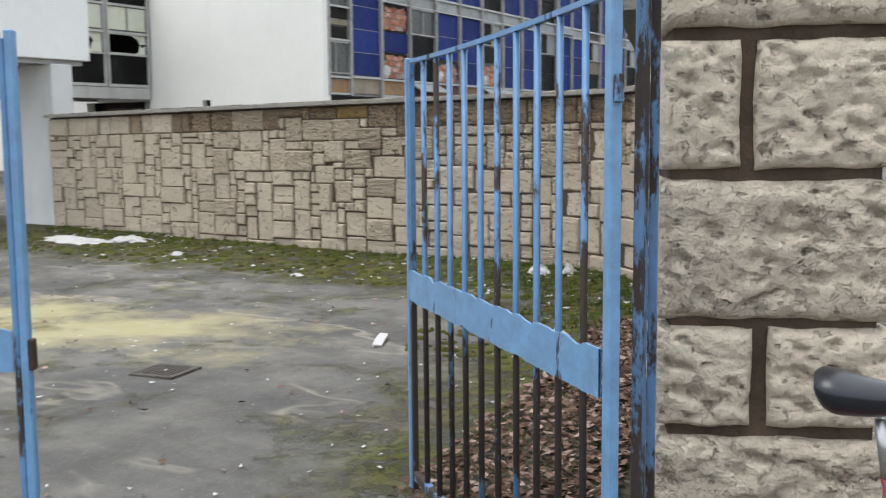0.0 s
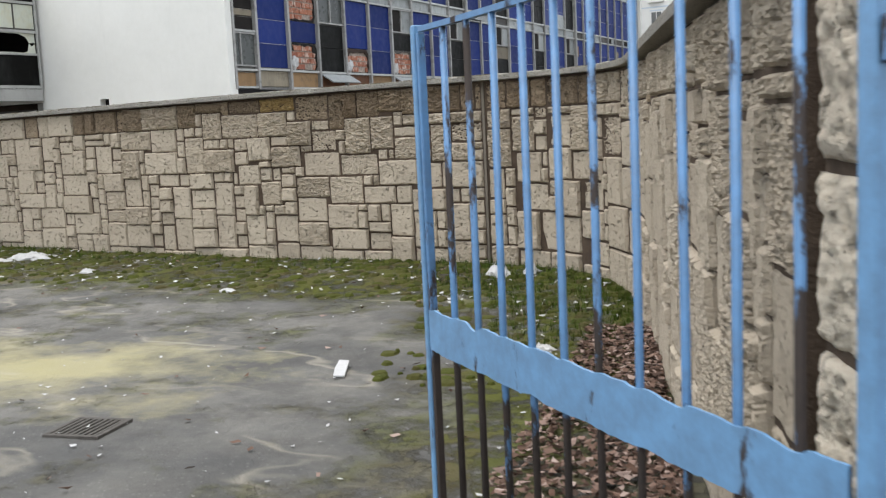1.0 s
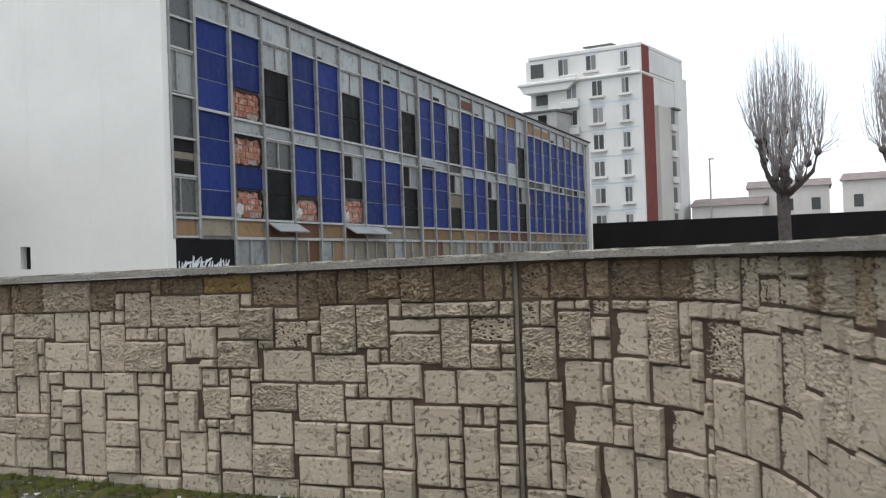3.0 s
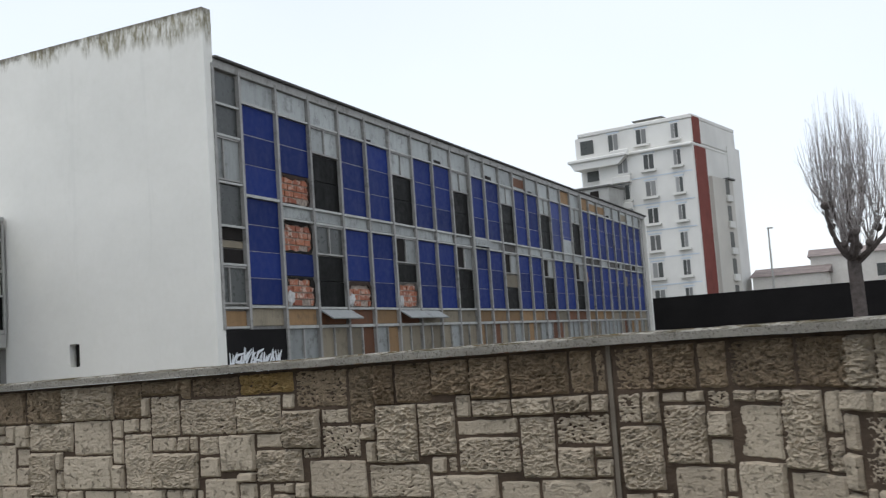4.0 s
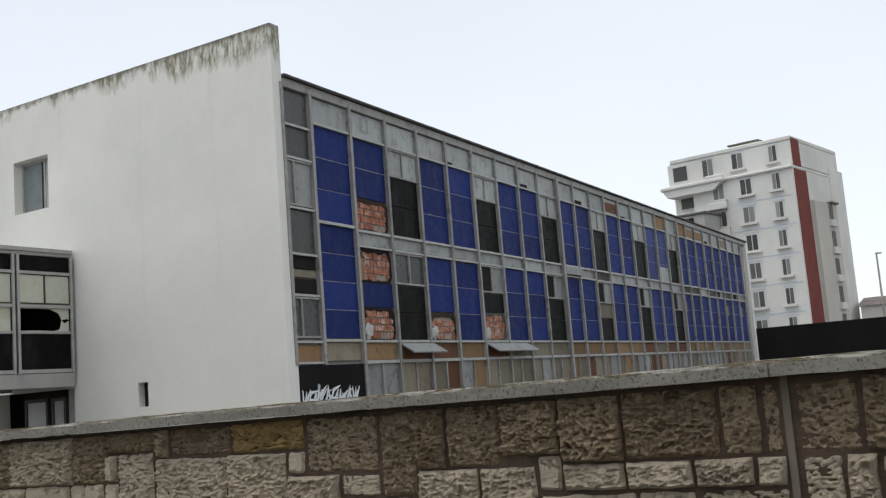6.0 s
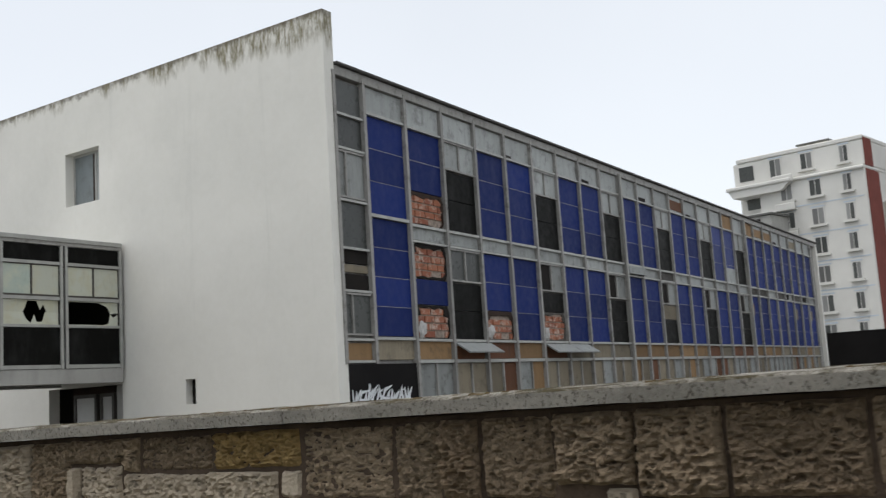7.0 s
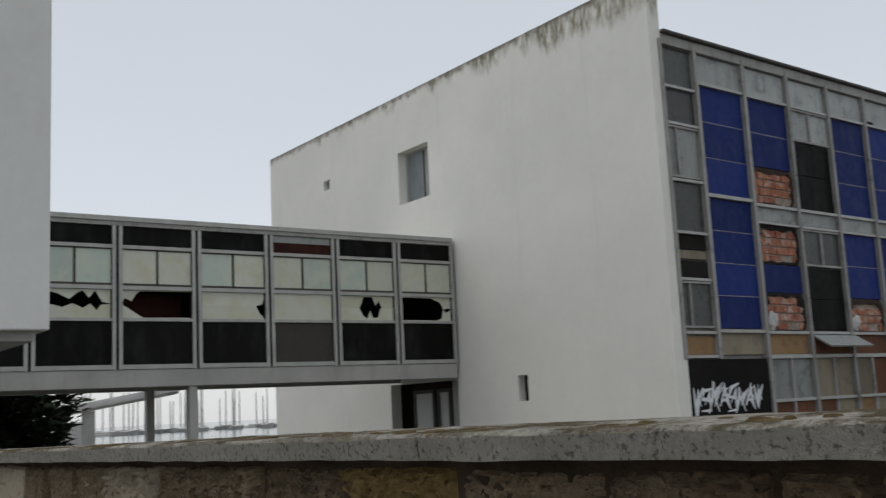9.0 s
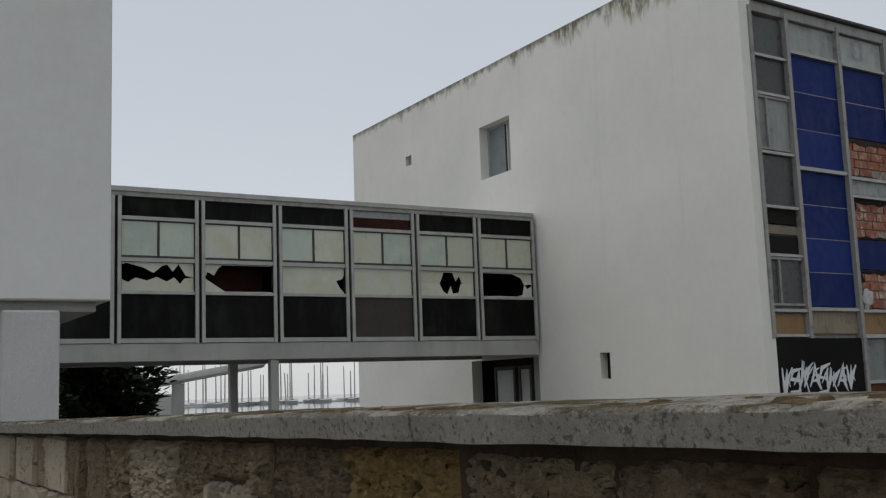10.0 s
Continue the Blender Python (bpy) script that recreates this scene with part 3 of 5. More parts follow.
# the course under the coping and the deeply chiselled blocks below it: column, row, width, height in cells
upper = [(88, 43, 6, 7), (95, 43, 6, 7), (101, 43, 8, 7), (109, 43, 7, 7), (116, 47, 10, 3), (128, 46, 10, 4), OCHRE, (151, 43, 10, 6), (162, 40, 5, 9), (168, 43, 3, 6), (171, 44, 7, 5), (178, 44, 7, 5),
         (185, 43, 7, 6), (192, 43, 10, 6), (202, 43, 4, 6), (118, 39, 7, 8), (125, 39, 12, 7), (138, 39, 10, 7), (148, 36, 8, 7), (167, 34, 7, 9), (175, 34, 7, 9), (182, 31, 10, 6), (193, 30, 5, 10), (199, 35, 8, 5)]
# the flatter blocks further down
lower = [(86, 37, 12, 6), (98, 36, 10, 7), (111, 29, 7, 11), (118, 29, 11, 7), (134, 32, 8, 6), (142, 30, 10, 6), (153, 28, 12, 6), (165, 27, 12, 6), (177, 24, 11, 7), (189, 23, 7, 7), (196, 23, 11, 7), (130, 25, 8, 6),
         (95, 29, 13, 7), (150, 21, 11, 6), (161, 20, 11, 7), (172, 19, 10, 5), (138, 19, 7, 7), (185, 40, 7, 3), (192, 40, 7, 2), (182, 37, 10, 3), (199, 30, 6, 5), (157, 34, 7, 5), (156, 40, 5, 2), (205, 30, 3, 3)]
SEAM = 208
taken[:, SEAM] = True
for i, j, w, h in upper + lower:
    if not taken[j:j + h, i:i + w].any():
        stones.append((i, j, w, h))
        taken[j:j + h, i:i + w] = True


def lay(i, j, w, h):
    if w > 1 and h > 1:
        taken[j:j + h, i:i + w] = True
        stones.append((i, j, w, h))


i = 0
while i < COLS:
    if taken[ROWS_Z - 4, i]:
        i += 1
        continue
    w = rnd.choice((4, 5, 6, 6, 7, 8, 9, 11))
    while w > 1 and (i + w > COLS or taken[ROWS_Z - 7:, i:i + w].any()):
        w -= 1
    if not taken[ROWS_Z - 7:, i:i + w].any():
        if w > 6 and rnd.random() < 0.3:
            lay(i, ROWS_Z - 7, w, 4)
            lay(i, ROWS_Z - 3, w, 3)
        else:
            lay(i, ROWS_Z - 7, w, 7)
    i += w
shapes = [(8, 6), (10, 6), (6, 7), (12, 6), (7, 10), (9, 6), (8, 4), (6, 4), (10, 7), (5, 8), (8, 2), (8, 8), (10, 3), (11, 7), (7, 9), (12, 5), (7, 5), (9, 5)]
big_shapes = [(11, 9), (9, 11), (12, 8), (8, 8), (13, 10), (10, 7), (14, 6), (8, 5), (10, 9), (7, 9)]
small_shapes = [(6, 3), (5, 4), (4, 4), (4, 3), (3, 5), (3, 4), (4, 2), (3, 3), (3, 2), (2, 4), (2, 3), (2, 2)]
for j in range(ROWS_Z):
    for i in range(COLS):
        if taken[j, i]:
            continue
        large = i * CELL_U > 9.4
        for w, h in sorted(rnd.sample(big_shapes if large else shapes, 8), key=lambda s: -s[0] * s[1] * rnd.uniform(0.45, 1.3)) + small_shapes:
            if j + h <= ROWS_Z and i + w <= COLS and not taken[j:j + h, i:i + w].any():
                # leave no sliver beside it
                if w > 3 and i + w < COLS - 2 and not taken[j, i + w] and (taken[j, i + w + 1] or taken[j, i + w + 2]) and rnd.random() < 0.9:
                    continue
                lay(i, j, w, h)
                break

# let the blocks grow into the slivers left between them
for k, (i, j, w, h) in enumerate(stones):
    if i > 0 and not taken[j:j + h, i - 1].any():
        i, w = i - 1, w + 1
    if i + w < COLS and not taken[j:j + h, i + w].any():
        w += 1
    if j > 0 and not taken[j - 1, i:i + w].any():
        j, h = j - 1, h + 1
    if j + h < ROWS_Z and not taken[j + h, i:i + w].any():
        h += 1
    taken[j:j + h, i:i + w] = True
    stones[k] = (i, j, w, h)

bank = {}
near_count = 0
rest = {False: bmesh.new(), True: bmesh.new()}
first_lower = len(upper)
hewn_blocks = {k for k in range(first_lower) if upper[k][0] > 115} | {first_lower + 5, first_lower + 13, first_lower + 21}
for k, (i, j, w, h) in enumerate(stones):
    u, z = (i + w / 2) * CELL_U, (j + h / 2) * CELL_Z - 0.005 - dip((i + w / 2) * CELL_U) * (j + h) / ROWS_Z
    p, d = along_wall(u)
    ochre = i in (138, 139) and j >= 45
    under = j + h >= ROWS_Z - 2
    brown = under and rnd.random() < (0.15 if u < 3 else 0.35 if u < 4.2 else 1.0 if u < 9.6 else 0.12)
    depth = rnd.choice((0.036, 0.045, 0.054, 0.064, 0.074))
    if k in hewn_blocks or under and u > 3.2:
        cut = rnd.choice((2, 3, 3))
    elif k < first_lower + len(lower):
        cut = rnd.choice((0, 0, 1))
    elif u > 10:
        cut = rnd.choice((0, 0, 1, 1, 2) if z > 1.3 else (0, 0, 0, 1))
    else:
        cut = rnd.choice((0, 1, 2, 3)) if z > 1.2 and u > 5.6 else rnd.choice((0, 0, 0, 0, 1))
    if abs(u - 12.65) < 0.19 and abs(z - 1.74) < 0.16:
        depth = 0.07
    key = (w, h, brown, ochre, cut, rnd.choice((0, 1)) if cut > 1 else 0)
    if key not in bank:
        mat = M_STONE_YELLOW if ochre else (M_STONE_BROWN if brown else M_STONE)
        bank[key] = stone_mesh(w * CELL_U - 0.017, h * CELL_Z - 0.016, w * 31 + h * 7 + cut * 101 + key[5] * 13, mat, (0.12, 0.45, 0.85, 1.0)[cut], u > 2.0)
    back = Vector((-d.y, d.x))
    q = p + back * 0.05
    m = Matrix.Translation((q.x, q.y, z)) @ Matrix.Rotation(math.atan2(d.y, d.x), 4, "Z") @ Matrix.Rotation(radians(rnd.uniform(-0.9, 0.9)), 4, "Y") @ Matrix.Diagonal((1, depth / 0.05, 1, 1))
    if (3.2 < u < 8.6 and z > 0.6 or u > 9.6 and z > 0.9) and near_count < 330:
        near_count += 1
        ob = new("stone", bank[key])
        ob.parent = stone_wall
        ob.matrix_basis = m
    else:
        start = len(rest[brown].verts)
        rest[brown].from_mesh(bank[key])
        rest[brown].verts.ensure_lookup_table()
        bmesh.ops.transform(rest[brown], matrix=m, verts=rest[brown].verts[start:])
bm = bmesh.new()
sweep(bm, SEAM * CELL_U + 0.004, (SEAM + 1) * CELL_U - 0.008, [(0.03, 0.0), (0.012, 0.0), (0.008, 0.6), (0.014, 1.2), (0.010, WALL_TOP), (0.03, WALL_TOP)], 0.012, 0.009)
part("cement_seam", bm, M_SEAM, stone_wall, "grey cement seam down the wall")
# one squared block stands out of the wall near the gate
p, d = along_wall(WALL_LENGTH - 1.786)
q = p + Vector((-d.y, d.x)) * 0.05
ob = part("stone", stone_mesh(0.25, 0.10, 77, M_PIER_STONE, 0.1, False), M_PIER_STONE, stone_wall, "pale squared block standing out of the wall")
ob.matrix_basis = Matrix.Translation((q.x, q.y, 1.74)) @ Matrix.Rotation(math.atan2(d.y, d.x), 4, "Z") @ Matrix.Diagonal((1, 2.6, 1, 1))
for brown, mat in ((False, M_STONE_REST), (True, M_STONE_BROWN_REST)):
    me = bpy.data.meshes.new("wall_stones")
    rest[brown].to_mesh(me)
    rest[brown].free()
    me.materials.clear()
    me.materials.append(mat)
    for poly in me.polygons:
        poly.material_index = 0
    ob = part("wall_stones", me, mat, stone_wall)
    ob["kind"] = "stuff"


# ---- the old school wing: gable and long curtain-wall facade ----
FACADE_TURN, GABLE_TURN = 2.5, -0.5
CORNER = (-21.05, 27.85)
school = empty_at("school_building", pose(*CORNER, 0, 0, 0, FACADE_TURN) @ Matrix.Scale(1.025, 4), "derelict two-storey school wing with white gable and blue panel facade", "building")

# gable wall, drawn in a frame whose x runs from the corner back along the gable
GABLE_LENGTH = 18.75
bm = bmesh.new()
holed_wall(bm, GABLE_LENGTH, -0.3, 11.30, 11.30, 0.35, [(8.67, 10.25, 7.98, 9.56), (14.40, 14.80, 9.32, 9.65), (4.86, 5.24, 2.04, 2.68), (7.8, 11.17, -0.2, 2.71)])
gable = part("gable_wall", bm, M_RENDER, school, "stained white rendered gable wall")
# the frame: x along the gable away from the corner, y into the building
gable_frame = Matrix(((-1, 0, 0, 0), (0, 1, 0, 0), (0, 0, 1, 0), (0, 0, 0, 1)))
gable.matrix_basis = Matrix.Rotation(radians(GABLE_TURN - FACADE_TURN), 4, "Z") @ gable_frame


def on_gable(name, material, x0, x1, y0, y1, z0, z1, label="", bevel=0.006):
    ob = block(name, school, material, -x1, -x0, y0, y1, z0, z1, bevel, label)
    ob.matrix_basis = Matrix.Rotation(radians(GABLE_TURN - FACADE_TURN), 4, "Z")
    return ob


gw0, gw1, gz0, gz1 = 8.67, 10.25, 7.98, 9.56
for a, b, c, d in ((gw0, gw0 + 0.07, gz0, gz1), (gw1 - 0.07, gw1, gz0, gz1), (gw0 + 0.07, gw1 - 0.07, gz1 - 0.07, gz1), (gw0 + 0.07, gw1 - 0.07, gz0, gz0 + 0.07), (gw0 + 0.50, gw0 + 0.58, gz0 + 0.07, gz1 - 0.07)):
    on_gable("window_frame", M_ALU_LIGHT, a, b, 0.28, 0.34, c, d)
on_gable("window_pane", M_DULLPANE, gw0 + 0.58, gw1 - 0.07, 0.300, 0.315, gz0 + 0.07, gz1 - 0.07)
on_gable("window_pane", M_PALEPANEL, gw0 + 0.07, gw0 + 0.50, 0.300, 0.315, gz0 + 0.07, gz1 - 0.07)
on_gable("sash_edge", M_RECESS, gw0 + 0.585, gw0 + 0.64, 0.265, 0.298, gz0 + 0.09, gz1 - 0.09)
on_gable("vent_grille", M_GREYPANEL, 14.40, 14.80, 0.12, 0.16, 9.32, 9.65)
# the slot's shade is the near-black colour of this back plate
on_gable("slot_back", M_HOLE, 4.86, 5.24, 0.22, 0.26, 2.04, 2.68)
# brown wall, coloured near-black so that it carries the porch recess's shade
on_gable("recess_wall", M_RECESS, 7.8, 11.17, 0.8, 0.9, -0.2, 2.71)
on_gable("porch_post", M_CONCRETE, 7.85, 8.12, 0.05, 0.3, -0.2, 2.70)
for a, b, mat in ((9.2, 10.05, M_PALE), (8.42, 8.86, M_PALE)):
    on_gable("porch_door", mat, a, b, 0.14, 0.19, -0.1, 2.40)
    on_gable("door_frame", M_SMEAR, a - 0.09, a, 0.10, 0.24, -0.1, 2.50)
    on_gable("door_frame", M_SMEAR, b, b + 0.09, 0.10, 0.24, -0.1, 2.50)
    on_gable("door_frame", M_SMEAR, a, b, 0.10, 0.24, 2.40, 2.50)

# the mass of the building behind the facade, and its roof
LENGTH = 50.2
# near-black core: the darkness of the rooms is in its colour
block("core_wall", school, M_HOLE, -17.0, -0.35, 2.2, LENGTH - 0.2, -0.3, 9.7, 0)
block("roof", school, M_ROOF, -17.5, -0.6, 1.5, LENGTH + 0.3, 9.86, 10.04, 0.02, "thin dark roof edge")
block("roof_edge", school, M_ROOF, -0.6, 0.12, 0.36, LENGTH + 0.3, 9.98, 10.06, 0.02)
block("fascia", school, M_ALU, -0.5, 0.03, 0.36, LENGTH + 0.2, 9.74, 9.975, 0.01)
block("end_wall", school, M_RENDER, -17.0, 0.10, LENGTH - 0.2, LENGTH + 0.1, -0.3, 9.84, 0.01)
block("facade_backing", school, M_ALU, -0.32, -0.14, 0.36, LENGTH - 0.2, -0.3, 9.84, 0)

PITCH, FIRST, COLUMNS = 1.812, 1.50, 26
LEVELS = (9.72, 9.0, 6.34, 5.92, 3.32, 2.76)
box_bank = {}


def piece(name, material, y0, y1, z0, z1, x0=-0.14, x1=-0.06, tag=""):
    """A facade piece of a shared shape: y along the facade, x outwards."""
    key = (name, material.name, round(y1 - y0, 3), round(z1 - z0, 3), x0, x1)
    if key not in box_bank:
        bm = bmesh.new()
        box(bm, x0, x1, 0, y1 - y0, 0, z1 - z0)
        box_bank[key] = mesh_of(name, bm, material)
    ob = part(name, box_bank[key], material, school, tag)
    ob.location = (0, y0, z0)
    return ob


def mullion(y, z0=0.0, z1=9.84, w=0.11):
    piece("mullion", M_ALU, y - w / 2, y + w / 2, z0, z1, -0.14, 0.05)


def transom(y0, y1, z, h=0.07, mat=None):
    piece("transom", mat or M_ALU_LIGHT, y0, y1, z - h / 2, z + h / 2, -0.14, 0.02)


def blue(y0, y1, z0, z1, material=None, pieces=3):
    step = (z1 - z0) / pieces
    for k in range(pieces):
        piece("blue_panel", material or M_BLUE, y0, y1, z0 + k * step + 0.008, z0 + (k + 1) * step - 0.008)
        if k:
            piece("panel_joint", M_ALU, y0, y1, z0 + k * step - 0.007, z0 + k * step + 0.007, -0.14, -0.055)


def brick_patch(y0, y1, z0, z1):
    """A broken panel: rough courses of brick seen through the hole."""
    piece("brick_backing", M_BRICK_JOINT, y0, y1, z0, z1, -0.14, -0.10)
    rr = random.Random(int(y0 * 100 + z0 * 10))
    course = 0.20
    z = z0 + 0.04
    k = 0
    while z + course < z1 - 0.02:
        y = y0 + 0.02 - (0.18 if k % 2 else 0)
        while y < y1 - 0.1:
            a, b = max(y, y0 + 0.02 + rr.random() * 0.05), min(y + 0.44, y1 - 0.02 - rr.random() * 0.05)
            if b - a > 0.08 and not (k == 0 and rr.random() < 0.25):
                piece("brick", M_BRICK, round(a, 2), round(b, 2), z, z + course - 0.042, -0.10, -0.075 + 0.015 * rr.random())
            y += 0.48
        z += course
        k += 1
    ragged_rim(y0, y1, z0, z1, int(y0 * 10 + z0 * 7))
    # a lump of pale plaster hanging in the hole
    if z0 < 4:
        bm = bmesh.new()
        bmesh.ops.create_icosphere(bm, subdivisions=2, radius=0.17)
        for v in bm.verts:
            v.co *= 1 + 0.8 * noise.noise(v.co * 9 + Vector((y0, z0, 1)))
            v.co = Vector((v.co.x * 0.35 - 0.05, v.co.y + y0 + 0.32, v.co.z * 1.2 + z0 + 0.24))
        part("plaster_lump", bm, M_LITTER, school, "pale lump of broken plaster")


def ragged_rim(y0, y1, z0, z1, seed):
    """What is left of a smashed panel round a hole: a rim with a jagged inner edge."""
    rr = random.Random(seed)
    cy, cz, n = (y0 + y1) / 2, (z0 + z1) / 2, 22
    outer, inner = [], []
    for k in range(n):
        a = k * math.tau / n
        ca, sa = math.cos(a), math.sin(a)
        m_ = max(abs(ca), abs(sa))
        outer.append((cy + ca / m_ * (y1 - y0) / 2, cz + sa / m_ * (z1 - z0) / 2))
        f = rr.uniform(0.66, 0.93) if sa > 0.3 else rr.uniform(0.84, 0.99)
        inner.append((cy + ca / m_ * (y1 - y0) / 2 * f, cz + sa / m_ * (z1 - z0) / 2 * f))
    bm = bmesh.new()
    lay = [[bm.verts.new((x, p, q)) for p, q in line] for x, line in ((-0.045, outer), (-0.045, inner), (-0.075, inner), (-0.075, outer))]
    for u, v in zip(lay, lay[1:] + lay[:1]):
        for k in range(n):
            bm.faces.new((u[k], u[(k + 1) % n], v[(k + 1) % n], v[k]))
    part("panel_remnant", bm, rr.choice((M_HOLE, M_RECESS, M_SMEAR)), school, "jagged rest of a smashed panel")


def casement(y0, y1, z0, z1, glass, split=0.5, open_dark=False):
    """A two-light window with a frame of its own."""
    ym = y0 + (y1 - y0) * split
    piece("window_frame", M_ALU, y0, y1, z0, z0 + 0.05, -0.14, 0.0)
    piece("window_frame", M_ALU, y0, y1, z1 - 0.05, z1, -0.14, 0.0)
    piece("window_frame", M_ALU, ym - 0.03, ym + 0.03, z0 + 0.05, z1 - 0.05, -0.14, 0.0)
    # an open light is a near-black pane, the room's shade in its colour
    piece("window_pane", M_HOLE if open_dark else glass, y0, ym - 0.03, z0 + 0.05, z1 - 0.05, -0.14, -0.05)
    piece("window_pane", glass, ym + 0.03, y1, z0 + 0.05, z1 - 0.05, -0.14, -0.05)


def awning(y0, y1, z):
    """A hinged pane that stands open."""
    bm = bmesh.new()
    box(bm, 0, 0.55, 0, y1 - y0, -0.02, 0.02)
    ob = part("open_sash", bm, M_PALEPANEL, school, "pale sash standing open")
    ob.matrix_basis = Matrix.Translation((-0.02, y0, z)) @ Matrix.Rotation(radians(32), 4, "Y")


# first narrow column of glazing beside the gable
mullion(0.30, 2.72, w=0.10)
for z0, z1, mat in ((8.82, 9.66, M_GLASS), (7.98, 8.76, M_GLASS), (5.52, 6.60, M_GLASS), (5.14, 5.46, M_HOLE), (4.92, 5.10, M_BEIGE), (4.50, 4.88, M_HOLE), (2.82, 3.22, M_OCHRE)):
    piece("window_pane", mat, 0.36, 1.42, z0, z1)
casement(0.36, 1.42, 6.72, 7.90, M_GREYPANEL, 0.3)
casement(0.36, 1.42, 3.40, 4.42, M_GLASS, 0.3)
for z in (8.79, 7.94, 6.66, 5.49, 4.46, 3.30, 2.78):
    transom(0.35, 1.44, z, 0.06)

WINDOW_COLUMNS = (3, 6, 9, 12, 15, 18)
kinds = random.Random(5)
wear = random.Random(8)
for k in range(1, COLUMNS + 1):
    y0 = FIRST + PITCH * (k - 1)
    a, b = round(y0 + 0.06, 3), round(y0 + PITCH - 0.06, 3)
    mullion(y0, 2.72 if k == 1 else 0.0)
    top, head, sill_u, head_l, sill_l, base = LEVELS
    if k == 1:
        piece("head_panel", M_PALEPANEL, a, b, 9.06, top)
        transom(a, b, 9.02)
        blue(a, b, 6.46, 8.98)
        transom(a, b, 6.41, 0.08)
        blue(a, b, 3.40, 6.36, None, 4)
        transom(a, b, 3.34)
        piece("base_panel", M_BEIGE, a, b, 2.82, 3.30)
        continue
    piece("head_panel", M_PALEPANEL if kinds.random() < 0.85 else M_OCHRE, a, b, 9.06, top)
    piece("spandrel_panel", wear.choice((M_GREYPANEL, M_GREYPANEL, M_GREYPANEL, M_PALEPANEL, M_SMEAR if k > 6 else M_GREYPANEL)), a, b, sill_u - 0.36, sill_u - 0.02)
    if k in (5, 8, 11, 14, 19, 22):
        # a torn corner of the panel, the inside's darkness painted as a near-black piece
        c = round(a + wear.uniform(0.0, 0.5), 2)
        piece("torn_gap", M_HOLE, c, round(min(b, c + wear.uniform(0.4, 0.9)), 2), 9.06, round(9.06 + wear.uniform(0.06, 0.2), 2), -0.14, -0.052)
    if k in (10, 13, 20, 21, 24):
        piece("loose_board", (M_PALEPANEL, M_RUSTBOARD, M_OCHRE, M_OCHRE, M_BEIGE)[(10, 13, 20, 21, 24).index(k)], a, b, *((5.98, 6.26) if k == 10 else (9.14, 9.56)), -0.14, 0.16 if k == 10 else -0.04)
    if k in (10, 19, 23, 25):
        c = round(a + wear.uniform(0.0, 0.8), 2)
        # torn spandrel, with the shade behind it given by the piece's colour
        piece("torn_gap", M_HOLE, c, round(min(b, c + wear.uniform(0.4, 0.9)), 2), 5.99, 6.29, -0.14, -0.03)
    if k == 17:
        piece("bleached_panel", M_PALEPANEL, a, b, 6.40, 7.10, -0.14, -0.045)
    if k in (19, 24, 26):
        piece("board", (M_BEIGE, M_OCHRE, M_BEIGE)[k % 3], a, round((a + b) / 2, 3), 4.9, 5.5, -0.14, -0.045)
    transom(a, b, sill_u)
    transom(a, b, head_l, 0.06)
    transom(a, b, sill_l)
    transom(a, b, head, 0.06)
    if k in WINDOW_COLUMNS:
        casement(a, b, 8.12, 8.96, M_PALEPANEL if k < 18 else M_GREYPANEL, 0.5)
        piece("dark_panel", M_DARK, a, b, 7.28, 8.08)
        piece("dark_panel", M_DARK, a, b, 6.38, 7.26)
        casement(a, b, 4.96, 5.88, M_GLASS if k < 6 else M_GREYPANEL, 0.5, k > 5)
        if k == 6:
            piece("dark_panel", M_DARK, a, b, 4.30, 4.92)
            brick_patch(a, b, 3.36, 4.28)
        elif k == 12:
            piece("board", M_BEIGE, a, b, 4.35, 4.92)
            piece("dark_panel", M_DARK, a, b, 3.36, 4.33)
        else:
            piece("dark_panel", M_DARK, a, b, 4.16, 4.92)
            piece("dark_panel", M_DARK, a, b, 3.36, 4.14)
    else:
        pale = k in (16, 17)
        if k == 2:
            blue(a, b, 7.30, 8.96, None, 2)
            brick_patch(a, b, 6.38, 7.28)
            brick_patch(a, b, 4.96, 5.88)
            blue(a, b, 4.26, 4.94, None, 1)
            brick_patch(a, b, 3.36, 4.24)
        elif k == 4:
            blue(a, b, 6.38, 8.96)
            blue(a, b, 4.22, 5.88, None, 2)
            brick_patch(a, b, 3.36, 4.20)
        else:
            blue(a, b, 6.38, 8.96, M_BLUE_PALE if pale else None)
            blue(a, b, 3.36, 5.88)
    # base storey: boards under the sill and pairs of opaque lights
    piece("base_panel", kinds.choice((M_OCHRE, M_BEIGE, M_OCHRE, M_RUSTBOARD, M_BEIGE)), a, b, 2.82, 3.28)
    transom(a, b, base, 0.09)
    ym = round((a + b) / 2, 3)
    for c, d in ((a, ym - 0.03), (ym + 0.03, b)):
        piece("base_light", kinds.choice((M_BEIGE, M_BEIGE, M_GREYPANEL, M_OCHRE, M_RUSTBOARD, M_GREYPANEL)), c, d, 1.78, 2.70)
        piece("base_light", kinds.choice((M_BEIGE, M_OCHRE, M_RUSTBOARD)), c, d, 0.4, 1.72)
    transom(a, b, 1.75)
    piece("mid_post", M_ALU, ym - 0.03, ym + 0.03, 0.4, 2.71, -0.14, 0.0)
mullion(FIRST + PITCH * COLUMNS)
awning(FIRST + PITCH * 2 + 0.1, FIRST + PITCH * 3 + 0.2, 3.26)
awning(FIRST + PITCH * 5 + 0.1, FIRST + PITCH * 7 - 0.3, 3.26)
